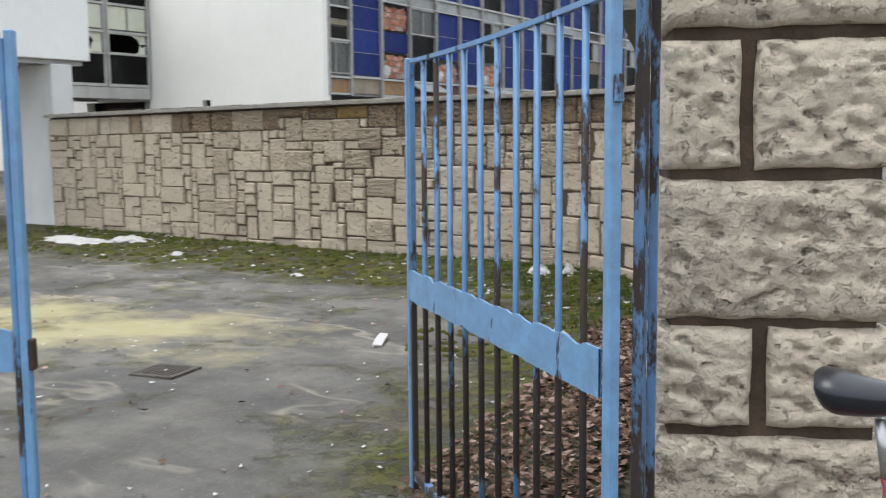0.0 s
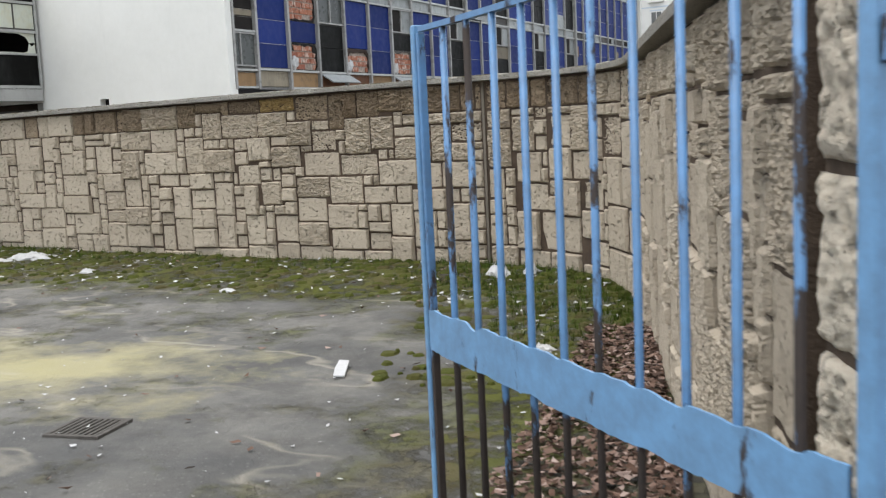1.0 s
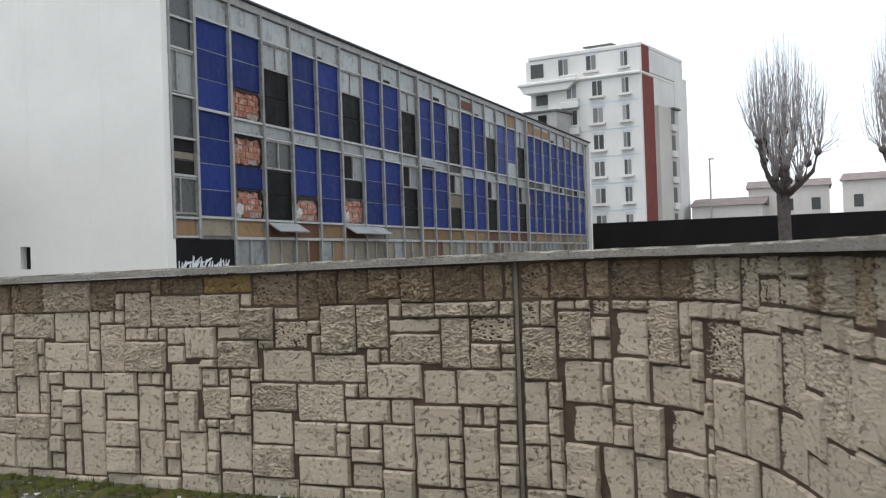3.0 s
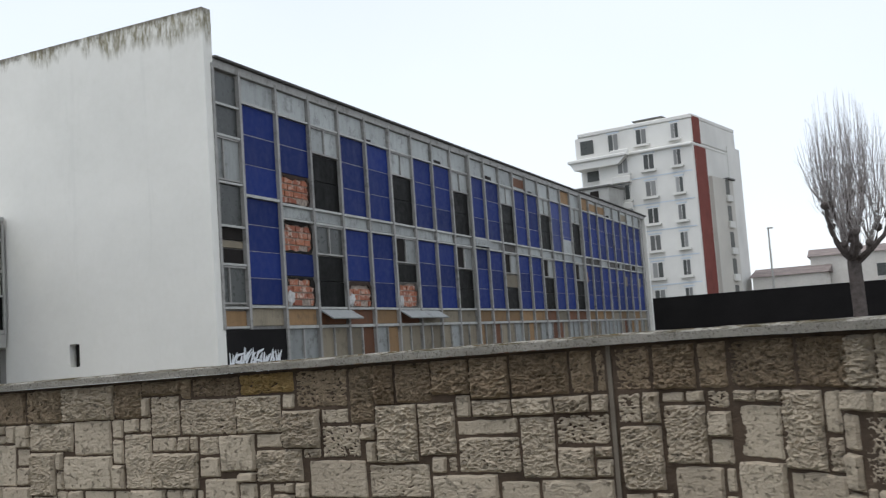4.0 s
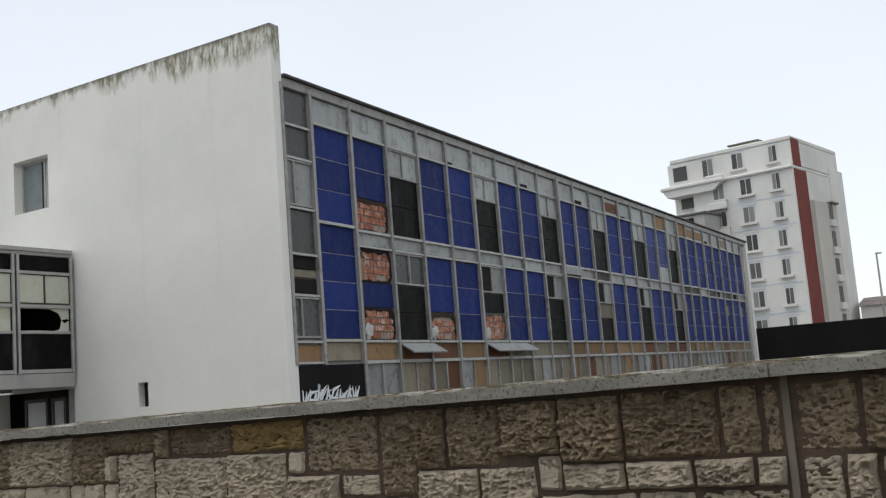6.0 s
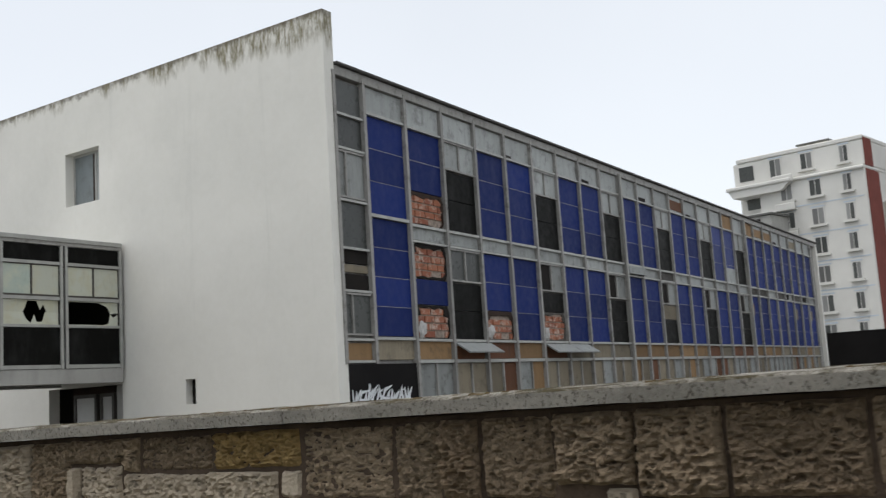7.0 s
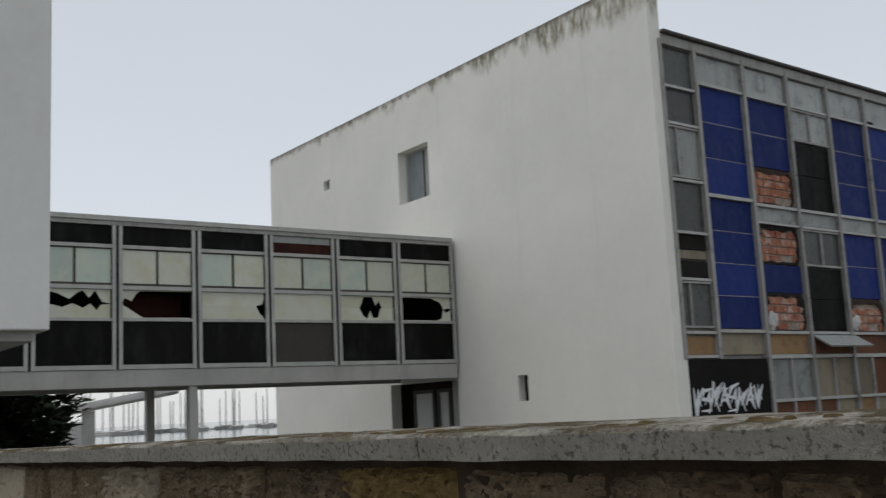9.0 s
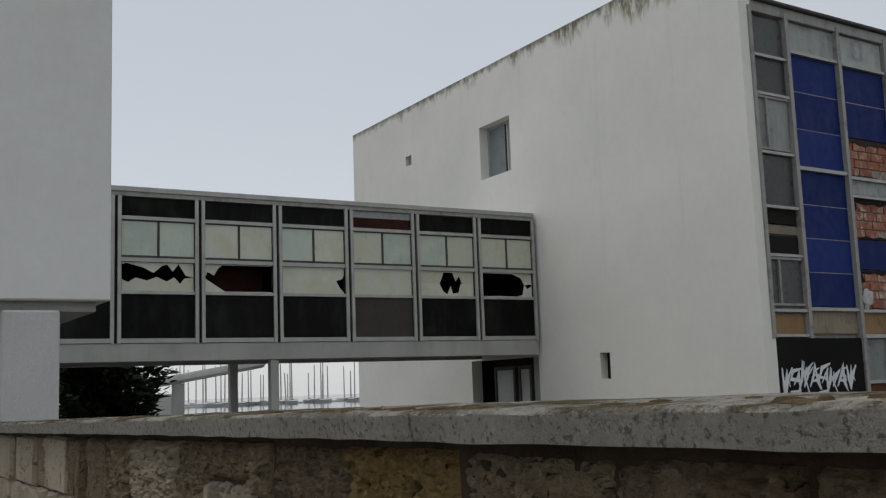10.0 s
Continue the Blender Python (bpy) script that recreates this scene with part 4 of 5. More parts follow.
# sprayed wall under the first columns
piece("dark_base_wall", M_BLACKWALL, 0.36, FIRST + PITCH - 0.06, -0.3, 2.72, -0.14, 0.0)
sr = random.Random(3)


def ribbon(points, width, proud):
    """A flat sprayed stroke with pointed ends on the dark wall."""
    bm = bmesh.new()
    pts = [Vector(p) for p in points]
    left, right = [], []
    for i, p in enumerate(pts):
        d = (pts[min(i + 1, len(pts) - 1)] - pts[max(i - 1, 0)]).normalized()
        w = width * (0.35 if i in (0, len(pts) - 1) else sr.uniform(0.8, 1.2)) / 2
        side = Vector((-d.y, d.x)) * w
        left.append(p + side)
        right.append(p - side)
    rows_ = [[bm.verts.new((x, q.x, q.y)) for q in line] for x, line in ((0.002, left), (proud, left), (proud, right), (0.002, right))]
    for a, b in zip(rows_, rows_[1:] + rows_[:1]):
        for i in range(len(pts) - 1):
            bm.faces.new((a[i], a[i + 1], b[i + 1], b[i]))
    part("graffiti_stroke", bm, M_SPRAY, school, "white sprayed stroke")


strokes = ([(-0.9, 0.9), (-0.4, -0.2), (-0.1, -1.0), (0.2, 0.1), (0.8, 1.0)], [(0.9, 0.9), (-0.5, 0.7), (-0.8, 0.1), (0.5, -0.1), (0.7, -0.8), (-0.8, -0.9)],
           [(-0.8, -1.0), (-0.6, 0.0), (-0.7, 1.0), (-0.4, 0.2), (0.8, 0.9), (-0.2, 0.1), (0.9, -0.9)], [(-0.9, -0.8), (-0.2, 0.2), (0.1, 1.0), (0.3, 0.0), (0.9, -1.0), (0.2, -0.3), (-0.5, -0.3)])
for k in range(8):
    cy, cz, hh, ww = 0.60 + 0.31 * k, 1.86 + sr.uniform(-0.05, 0.05), sr.uniform(0.26, 0.34), sr.uniform(0.17, 0.22)
    lean = sr.uniform(0.0, 0.35)
    for n in range(2):
        line = strokes[(k + 2 * n + k // 4) % 4]
        f = 1.0 if n == 0 else 0.6
        ribbon([(cy + ww * f * a + lean * hh * b + 0.06 * n, cz + hh * f * (b + sr.uniform(-0.12, 0.12)) + 0.05 * n) for a, b in line], 0.085 if n == 0 else 0.05, 0.006 + 0.003 * n)
# rain pipes
for k in (9, 18):
    bm = bmesh.new()
    tube(bm, [(0.1, FIRST + PITCH * k, 0.3), (0.1, FIRST + PITCH * k, 9.8)], [0.055], 8)
    part("rain_pipe", bm, M_CONCRETE, school)

# ---- footbridge between the buildings ----
bridge = empty_at("footbridge", pose(-28.89, 27.85, 0.02, 0, 0, GABLE_TURN), "glazed aluminium footbridge with broken panes between two buildings", "footbridge")
BR0, BAY = -17.0, 1.89
block("beam", bridge, M_CONCRETE, -0.25, 0.0, BR0, -0.02, 2.80, 3.20, 0.01, "stained concrete edge beam")
block("beam", bridge, M_CONCRETE, -3.1, -2.85, BR0, -0.02, 2.80, 3.20, 0.01)
# the deck is near-black: its shade is put into the colour
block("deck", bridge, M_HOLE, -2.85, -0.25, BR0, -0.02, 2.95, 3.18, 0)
block("roof_slab", bridge, M_ALU_LIGHT, -3.15, 0.06, BR0, -0.02, 6.58, 6.70, 0.01)
block("roof_edge", bridge, M_ALU, -0.05, 0.03, BR0, -0.02, 6.48, 6.58, 0.005)
# near-black end and back walls hold the unlit interior's shade in their colour
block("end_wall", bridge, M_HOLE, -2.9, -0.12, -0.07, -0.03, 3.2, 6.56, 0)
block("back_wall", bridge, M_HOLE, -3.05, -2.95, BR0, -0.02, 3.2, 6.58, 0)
for y in (-7.65, -15.2):
    block("post", bridge, M_CONCRETE, -0.24, -0.03, y - 0.1, y + 0.1, -0.2, 2.80, 0.01)
    block("post", bridge, M_CONCRETE, -3.08, -2.87, y - 0.1, y + 0.1, -0.2, 2.80, 0.01)


def bridge_piece(name, material, y0, y1, z0, z1, x0=-0.08, x1=-0.03, label=""):
    return block(name, bridge, material, x0, x1, y0, y1, z0, z1, 0, label)


def broken(y0, y1, z0, z1, low, high):
    """What is left of a broken pane: the pieces along its lower and upper edges, each a list of (place along, share kept)."""
    for line, base, s in ((low, z0, 1), (high, z1, -1)):
        bm = bmesh.new()
        for (fa, ka), (fb, kb) in zip(line, line[1:]):
            ya, yb = y0 + (y1 - y0) * fa, y0 + (y1 - y0) * fb
            quad = [(ya, base), (yb, base), (yb, base + s * kb * (z1 - z0)), (ya, base + s * ka * (z1 - z0))]
            front = [bm.verts.new((-0.05, p, q)) for p, q in quad]
            back = [bm.verts.new((-0.06, p, q)) for p, q in quad]
            bm.faces.new(front)
            bm.faces.new(back[::-1])
            for i in range(4):
                bm.faces.new((front[i], back[i], back[(i + 1) % 4], front[(i + 1) % 4]))
        bmesh.ops.remove_doubles(bm, verts=bm.verts[:], dist=1e-4)
        part("glass_shard", bm, M_FROST, bridge, "jagged rest of a broken pane")


breaks = {0: ([(0, 0.02), (0.3, 0.03), (0.7, 0.02), (0.80, 0.10), (0.84, 0.5), (0.9, 0.35), (1, 0.5)], [(0, 0.02), (0.6, 0.03), (0.76, 0.18), (0.80, 0.28), (0.84, 0.5), (0.95, 0.45), (1, 0.5)]),
          1: ([(0, 0.5), (0.36, 0.5), (0.42, 0.2), (0.50, 0.06), (0.56, 0.40), (0.60, 0.10), (0.70, 0.12), (0.75, 0.5), (1, 0.5)], [(0, 0.5), (0.36, 0.5), (0.40, 0.3), (0.44, 0.04), (0.60, 0.05), (0.66, 0.40), (0.72, 0.18), (0.78, 0.5), (1, 0.5)]),
          3: ([(0, 0.5), (0.86, 0.5), (0.93, 0.2), (1, 0.02)], [(0, 0.5), (0.86, 0.5), (0.96, 0.42), (1, 0.2)]),
          4: ([(0, 0.5), (0.05, 0.42), (0.22, 0.14), (0.30, 0.02), (1, 0.03)], [(0, 0.5), (0.05, 0.28), (0.14, 0.40), (0.20, 0.14), (0.26, 0.03), (1, 0.02)]),
          5: ([(0, 0.42), (0.1, 0.30), (0.2, 0.46), (0.35, 0.36), (0.48, 0.5), (0.62, 0.34), (0.72, 0.5), (0.80, 0.26), (0.86, 0.46), (1, 0.5)], [(0, 0.10), (0.08, 0.03), (0.3, 0.18), (0.44, 0.36), (0.55, 0.12), (0.62, 0.05), (0.70, 0.30), (0.78, 0.03), (0.88, 0.44), (1, 0.5)])}
for k in range(9):
    y1 = -BAY * k
    y0 = y1 - BAY
    for yy in (y1 - 0.075, y1 + 0.075):
        if k or yy < y1:
            bridge_piece("mullion", M_ALU_LIGHT, yy - 0.04, yy + 0.04, 3.2, 6.48, -0.1, 0.04)
    bridge_piece("mullion_gap", M_HOLE, y1 - 0.035, min(y1 + 0.035, -0.02), 3.2, 6.48, -0.1, -0.02)
    a, b = y0 + 0.115, y1 - 0.115
    for z, h in ((6.0, 0.08), (5.06, 0.09), (4.33, 0.07), (3.26, 0.1)):
        bridge_piece("transom", M_ALU_LIGHT, a, b, z - h / 2, z + h / 2, -0.1, 0.02)
    bridge_piece("head_panel", M_DARK if k != 2 else M_MAROON, a, b, 6.04, 6.47 if k != 2 else 6.30)
    if k == 2:
        bridge_piece("head_strip", M_GREYPANEL, a, b, 6.305, 6.47, -0.08, -0.02, "pale stained strip")
    for c in (a - 0.012, b - 0.018):
        bridge_piece("gasket", M_HOLE, c, c + 0.03, 3.31, 6.46, -0.09, -0.012)
    ym = (a + b) / 2
    bridge_piece("window_frame", M_SMEAR, ym - 0.025, ym + 0.025, 5.11, 5.96, -0.1, -0.01)
    bridge_piece("window_frame", M_SMEAR, a, b, 5.11, 5.16, -0.1, -0.01)
    bridge_piece("window_frame", M_SMEAR, a, b, 5.93, 5.96, -0.1, -0.01)
    bridge_piece("window_pane", (M_FROST, M_FROST_GREEN)[k % 2], a, ym - 0.025, 5.16, 5.93)
    bridge_piece("window_pane", (M_FROST, M_FROST, M_FROST_GREEN)[k % 3], ym + 0.025, b, 5.16, 5.93)
    bridge_piece("base_panel", M_DARK if k != 2 else M_SMEAR, a, b, 3.31, 4.29)
    z0, z1 = 4.37, 5.01
    if k in breaks:
        broken(a, b, z0, z1, *breaks[k])
        if k == 4:
            bridge_piece("inner_board", M_MAROON, a, b, z0, z1, -0.75, -0.70, "dark red board behind a broken pane")
    else:
        bridge_piece("window_pane", M_FROST, a, b, z0, z1)

# ---- the white building at the wall's end ----
annex = empty_at("annex_building", pose(-13.48, 12.7, 0), "white rendered block overhanging a grey concrete pier", "building")
block("upper_wall", annex, M_WHITE, -8.0, 0.0, -2.6, 0.0, 2.69, 9.6, 0.01)
block("soffit", annex, M_CONCRETE, -7.9, -0.10, -2.5, -0.08, 2.62, 2.69, 0)
block("pier", annex, M_PALE, -0.95, 0.0, -0.72, -0.34, -0.3, 2.62, 0.015, "grey concrete pier")
block("lower_wall", annex, M_CONCRETE, -7.5, -3.5, -0.9, -0.4, -0.3, 2.62, 0.01)

# ---- far tower block ----
t_right, t_left = Vector((-27.2, 116.0)), Vector((-40.8, 117.9))
t_dir = (t_right - t_left).normalized()
tower = empty_at("apartment_tower", pose(t_left.x, t_left.y, 0, 0, 0, math.degrees(math.atan2(t_dir.y, t_dir.x))), "white apartment tower with a red brick edge", "building")
tower.scale = (0.995, 1.0, 1.045)
T_W = (t_right - t_left).length
block("wall", tower, M_TOWER, 2.5, T_W, 0, 14, 0, 20.6, 0.05)
block("top_storey", tower, M_TOWER, -0.4, T_W, 0.4, 14, 20.9, 23.4, 0.1)
block("parapet", tower, M_TOWER, 0.0, T_W, 0.32, 14, 23.4, 23.85, 0.08)
block("cornice", tower, M_TOWER, -0.9, 6.4, -0.9, 14, 20.45, 20.85, 0.1)
block("cornice", tower, M_TOWER, 6.4, T_W + 0.05, -0.3, 14, 20.5, 20.85, 0.1)
bm = bmesh.new()
soffit = [(-0.7, 20.45), (6.2, 20.45), (5.2, 19.7), (-0.2, 19.7)]
rows_ = [[bm.verts.new((x, y, z)) for x, z in soffit] for y in (-0.7, 1.9)]
bm.faces.new(rows_[0])
bm.faces.new(rows_[1][::-1])
for k in range(4):
    bm.faces.new((rows_[0][k], rows_[1][k], rows_[1][(k + 1) % 4], rows_[0][(k + 1) % 4]))
part("soffit", bm, M_TOWER, tower)
block("wing", tower, M_TOWER, -0.6, 2.5, 1.6, 13, 0, 20.5, 0.3)
block("roof_box", tower, M_TOWER_BEIGE, 6.0, 9.2, 3, 7, 23.8, 24.5, 0.05)
block("roof_box_lid", tower, M_TOWER_DARK, 5.8, 9.4, 2.8, 7.2, 24.5, 24.65, 0.02)
block("brick_flank", tower, M_REDBRICK, T_W - 0.02, T_W + 0.06, 0.42, 2.5, 20.85, 23.6, 0.01)
block("brick_flank", tower, M_REDBRICK, T_W - 0.02, T_W + 0.06, 0.3, 3.7, 0, 20.5, 0.01)
block("side_wing", tower, M_TOWER_BEIGE, T_W - 4, T_W + 0.45, 4.0, 10.6, 0, 17.6, 0.05)
block("side_wing_roof", tower, M_TOWER_DARK, T_W - 4, T_W + 0.7, 8.6, 10.8, 17.6, 17.8, 0.02)
for z in range(6):
    # a flat grey slab carries the loggia's shade in its colour
    block("loggia", tower, M_TOWER_DARK, T_W + 0.40, T_W + 0.48, 8.0, 9.2, 1.6 + 2.85 * z, 3.3 + 2.85 * z, 0)
    block("loggia_front", tower, M_TOWER, T_W + 0.46, T_W + 0.75, 7.8, 9.4, 0.9 + 2.85 * z, 1.6 + 2.85 * z, 0.02)
block("side_wing", tower, M_TOWER, T_W - 4, T_W + 0.1, 10.7, 15.0, 0, 21.6, 0.05)
bm = bmesh.new()
tube(bm, [(T_W - 1.5, 6, 20.5), (T_W - 1.5, 6, 22.6), (T_W - 1.2, 6, 23.2)], [0.3, 0.25, 0.2], 8)
part("roof_vent", bm, M_TOWER_DARK, tower)
block("stair_head", tower, M_CONCRETE, 1.6, 5.4, -4.0, 0.0, 0, 17.0, 0.05)
block("stair_head_lid", tower, M_TOWER_DARK, 1.4, 5.6, -4.2, 0.1, 17.0, 17.2, 0.02)
block("stair_window", tower, M_HOLE, 3.2, 4.2, -4.05, -3.95, 15.4, 16.7, 0)
pane_rnd = random.Random(14)
for f in range(8):
    z = 1.0 + 2.85 * f
    if f < 7:
        block("balcony", tower, M_TOWER, -0.8, 6.4, -0.7, 1.7, z + 2.35, z + 2.55, 0.03)
        block("balcony_front", tower, M_TOWER, 4.4, 6.6, -0.8, -0.65, z + 2.35, z + 3.1, 0.1)
        block("floor_band", tower, M_TOWER_BAND, 6.4, T_W - 0.3, -0.03, 0.01, z + 2.62, z + 2.74, 0)
    for x in ((5.5, 8.6, 11.9) if f < 7 else (4.4, 7.8, 11.7)):
        y = 0 if f < 7 else 0.4
        half = 0.42 if x > 11 else 0.62
        lower = 0.25 if x == 4.4 else 0.55
        fr = block("window", tower, M_TOWER, x - half - 0.1, x + half + 0.1, y - 0.05, y + 0.02, z + lower, z + 2.25, 0)
        for s in (-1, 1):
            bm = bmesh.new()
            box(bm, x + s * half / 2 - half * 0.42, x + s * half / 2 + half * 0.42, y - 0.08, y - 0.045, z + lower + 0.08, z + 2.15)
            part("pane", bm, M_GLASS if pane_rnd.random() < 0.45 else M_TOWER_PANE, fr)
        block("sill", tower, M_TOWER, x - half - 0.3, x + half + 0.3, y - 0.4, y, z + lower - 0.22, z + lower - 0.02, 0)
        block("lintel", tower, M_TOWER_BAND, x - half - 0.15, x + half + 0.15, y - 0.07, y, z + 2.27, z + 2.4, 0)
    block("window", tower, M_GLASS, 0.3, 1.9, 1.52 if f < 7 else 0.32, 1.62 if f < 7 else 0.42, z + 0.5, z + 2.0, 0)

# ---- long black wall, trees and houses beyond ----
bm = bmesh.new()
box(bm, 0, 60, 0, 0.3, -0.3, 4.4)
soft(bm, 0.02)
far_wall = new("wall_far", mesh_of("wall_far", bm, M_BLACKWALL))
far_wall.matrix_basis = pose(-24.6, 83.0, 0, 0, 0, 3)
tagged(far_wall, "long black painted boundary wall", "wall", kind="structure")


def bare_tree(x, y, height, seed):
    """A pollarded bare tree: short trunk, crooked limbs ending in knuckles, sheaves of long upright shoots."""
    rr = random.Random(seed)
    tree = empty_at("bare_tree", pose(x, y, 0), "leafless pollarded tree with knuckled limbs and upright shoots", "tree", "bare trees")
    fork = height * 0.36
    bm = bmesh.new()
    tube(bm, [(0, 0, -0.2), (0.05, 0, fork * 0.5), (0, 0.05, fork), (0.05, 0, fork + 0.3)], [0.36, 0.30, 0.30, 0.22], 10)
    part("trunk", bm, M_BARK, tree)
    heads = []

    def limb(points, radius):
        bm = bmesh.new()
        tube(bm, points, [radius, radius * 0.8, radius * 0.65, radius * 0.55], 7)
        ball = bmesh.ops.create_icosphere(bm, subdivisions=2, radius=radius * 1.25, matrix=Matrix.Translation(points[-1]))["verts"]
        for v in ball:
            v.co += 0.25 * radius * noise.noise_vector(v.co * 6)
        part("limb", bm, M_BARK, tree)
        heads.append(Vector(points[-1]))

    for i in range(9):
        a = i * math.tau / 9 + rr.uniform(-0.3, 0.3)
        r = rr.uniform(0.8, 1.8)
        z1 = fork + rr.uniform(0.7, 2.7) * (1.25 - 0.25 * r)
        ca, sa = math.cos(a), math.sin(a)
        limb([(0, 0, fork - 0.2 + 0.05 * i), (ca * r * 0.45, sa * r * 0.45, fork + (z1 - fork) * 0.22), (ca * r * 0.85, sa * r * 0.85, fork + (z1 - fork) * 0.55), (ca * r, sa * r, z1)], 0.15)
    limb([(0, 0, fork), (0.12, 0.05, fork + 1.1), (-0.05, 0.1, fork + 2.0), (0.1, 0, fork + 3.0)], 0.22)
    limb([(0, 0, fork + 0.9), (-0.4, 0.1, fork + 1.6), (-0.6, 0.2, fork + 2.1), (-0.7, 0.2, fork + 2.6)], 0.16)
    limb([(0, 0, fork + 1.2), (0.4, -0.2, fork + 1.8), (0.6, -0.2, fork + 2.3), (0.65, -0.3, fork + 3.1)], 0.16)
    for h in heads:
        shoot = bmesh.new()
        for k in range(22):
            a, sp = rr.uniform(0, math.tau), rr.uniform(0.05, 1.1)
            tip = Vector((h.x * 1.15 + math.cos(a) * sp, h.y * 1.15 + math.sin(a) * sp, 0))
            crown = fork + (height - fork) * math.sqrt(max(0.12, 1 - (tip.length / 3.1) ** 2))
            ln = max(0.6, (crown - h.z) * rr.uniform(0.5, 1.05))
            p0 = h + Vector((rr.uniform(-0.1, 0.1), rr.uniform(-0.1, 0.1), rr.uniform(-0.1, 0.05)))
            bow = Vector((tip.x - h.x, tip.y - h.y, 0))
            p1 = p0 + bow * 0.65 + Vector((0, 0, ln * 0.35))
            p2 = p0 + bow * 1.0 + Vector((rr.uniform(-0.12, 0.12), rr.uniform(-0.12, 0.12), ln))
            tube(shoot, [p0, p1, p2], [0.020, 0.011, 0.003], 4)
            for q in range(3):
                g = p1.lerp(p2, rr.uniform(-0.3, 0.6))
                tube(shoot, [g, g + Vector((rr.uniform(-0.45, 0.45), rr.uniform(-0.45, 0.45), ln * rr.uniform(0.12, 0.30)))], [0.008, 0.003], 3)
        part("twig_sheaf", shoot, M_TWIG, tree)


bare_tree(-7.5, 55, 12.2, 1)
bare_tree(-1.8, 56, 13.2, 2)


def house(x, y, w, d, h, turn, wall_mat, label):
    ob = empty_at("house", pose(x, y, 0, 0, 0, turn), label, "house", "far houses")
    block("wall", ob, wall_mat, 0, w, 0, d, 0, h, 0.02)
    bm = bmesh.new()
    vs = [bm.verts.new(v) for v in ((-0.3, -0.3, h), (w + 0.3, -0.3, h), (w + 0.3, d + 0.3, h), (-0.3, d + 0.3, h), (-0.3, d / 2, h + d * 0.12), (w + 0.3, d / 2, h + d * 0.12))]
    for q in ((0, 1, 5, 4), (2, 3, 4, 5), (0, 4, 3), (1, 2, 5), (0, 3, 2, 1)):
        bm.faces.new([vs[i] for i in q])
    part("roof", bm, M_TILE, ob)
    n = max(1, int(w / 3))
    for i in range(n):
        for z in (1.0, 3.8, 6.4):
            if z + 1.4 < h:
                cx = (i + 0.5) * w / n
                block("window", ob, M_GLASS, cx - 0.5, cx + 0.5, -0.05, 0.03, z, z + 1.4, 0)


house(-24.5, 128, 8, 9, 7.2, 0, M_HOUSE, "small white house with a tiled roof")
house(-18.5, 132, 9, 9, 9.2, 4, M_HOUSE, "white two-storey house with a tiled roof")
house(-8.0, 130, 10, 9, 9.4, -3, M_HOUSE, "pale two-storey house with a grey roof")
house(4.0, 122, 12, 10, 9.0, 5, M_HOUSE, "pale two-storey house with a dark roof")

mast = empty_at("street_lamp", pose(-21.3, 122.0, 0), "tall thin grey street lamp beyond the boundary wall", "street lamp")
bm = bmesh.new()
tube(bm, [(0, 0, -0.2), (0, 0, 6.0), (0, 0, 12.2)], [0.16, 0.12, 0.08], 8)
part("pole", bm, M_CONCRETE, mast)
block("lamp_head", mast, M_CONCRETE, -0.12, 0.5, -0.12, 0.12, 12.1, 12.25, 0.03)

# ---- harbour glimpsed under the footbridge ----
bm = bmesh.new()
box(bm, -8, 0, -40, 70, -0.3, 0.5)
soft(bm, 0.05)
quay = new("quay_wall", mesh_of("quay_wall", bm, M_PALE))
quay.matrix_basis = pose(-205, 70, 0, 0, 0, 12)
tagged(quay, "low grey quay wall far off", "wall", kind="structure")
bm = bmesh.new()
bm.faces.new([bm.verts.new(v) for v in ((-1400, -500, 0.12), (-62, -500, 0.12), (-62, 900, 0.12), (-1400, 900, 0.12))])
water = new("water", mesh_of("water", bm, M_WATER))
tagged(water, "pale calm harbour water under an overcast sky", "water", kind="structure")
mr = random.Random(9)
for k in range(40):
    f = mr.random()
    d = mr.uniform(205, 235)
    v = Vector((-0.958, 0.285)).lerp(Vector((-0.892, 0.452)), f).normalized()
    x, y = -5.98 + v.x * d, 10.9 + v.y * d
    boat = empty_at("sailing_boat", pose(x, y, 0.0, 0, 0, mr.uniform(0, 360)), "small white moored sailing boat with a bare mast", "boat", "moored boats")
    bm = bmesh.new()
    hull = [(-2.6, 0, 0.9), (-1.8, 0.8, 0.8), (1.0, 0.9, 0.8), (3.0, 0, 1.1), (1.0, -0.9, 0.8), (-1.8, -0.8, 0.8)]
    up = [bm.verts.new(p) for p in hull]
    lo = [bm.verts.new((p[0] * 0.8, p[1] * 0.55, -0.1)) for p in hull]
    bm.faces.new(up)
    bm.faces.new(lo[::-1])
    for i in range(6):
        bm.faces.new((up[i], lo[i], lo[(i + 1) % 6], up[(i + 1) % 6]))
    part("hull", bm, M_LITTER, boat)
    bm = bmesh.new()
    tube(bm, [(0, 0, 0.7), (mr.uniform(-0.2, 0.2), 0, mr.uniform(6.2, 9.4))], [0.15, 0.10], 6)
    part("mast", bm, M_CONCRETE, boat)

canopy = empty_at("canopy", pose(-48.9, 23.3, 0, 0, 0, -18), "pale sloping concrete canopy on a grey post", "canopy")
bm = bmesh.new()
box(bm, -2.5, 0, -0.9, 4.3, 0, 0.34)
bmesh.ops.rotate(bm, cent=(0, 0, 0), matrix=Matrix.Rotation(radians(9), 3, "X"), verts=bm.verts[:])
bmesh.ops.translate(bm, vec=(0, 0, 2.55), verts=bm.verts[:])
soft(bm, 0.08, 2)
part("slab", bm, M_PALE, canopy)
block("post", canopy, M_CONCRETE, -0.6, -0.15, 0.35, 0.85, -0.2, 2.62, 0.02)
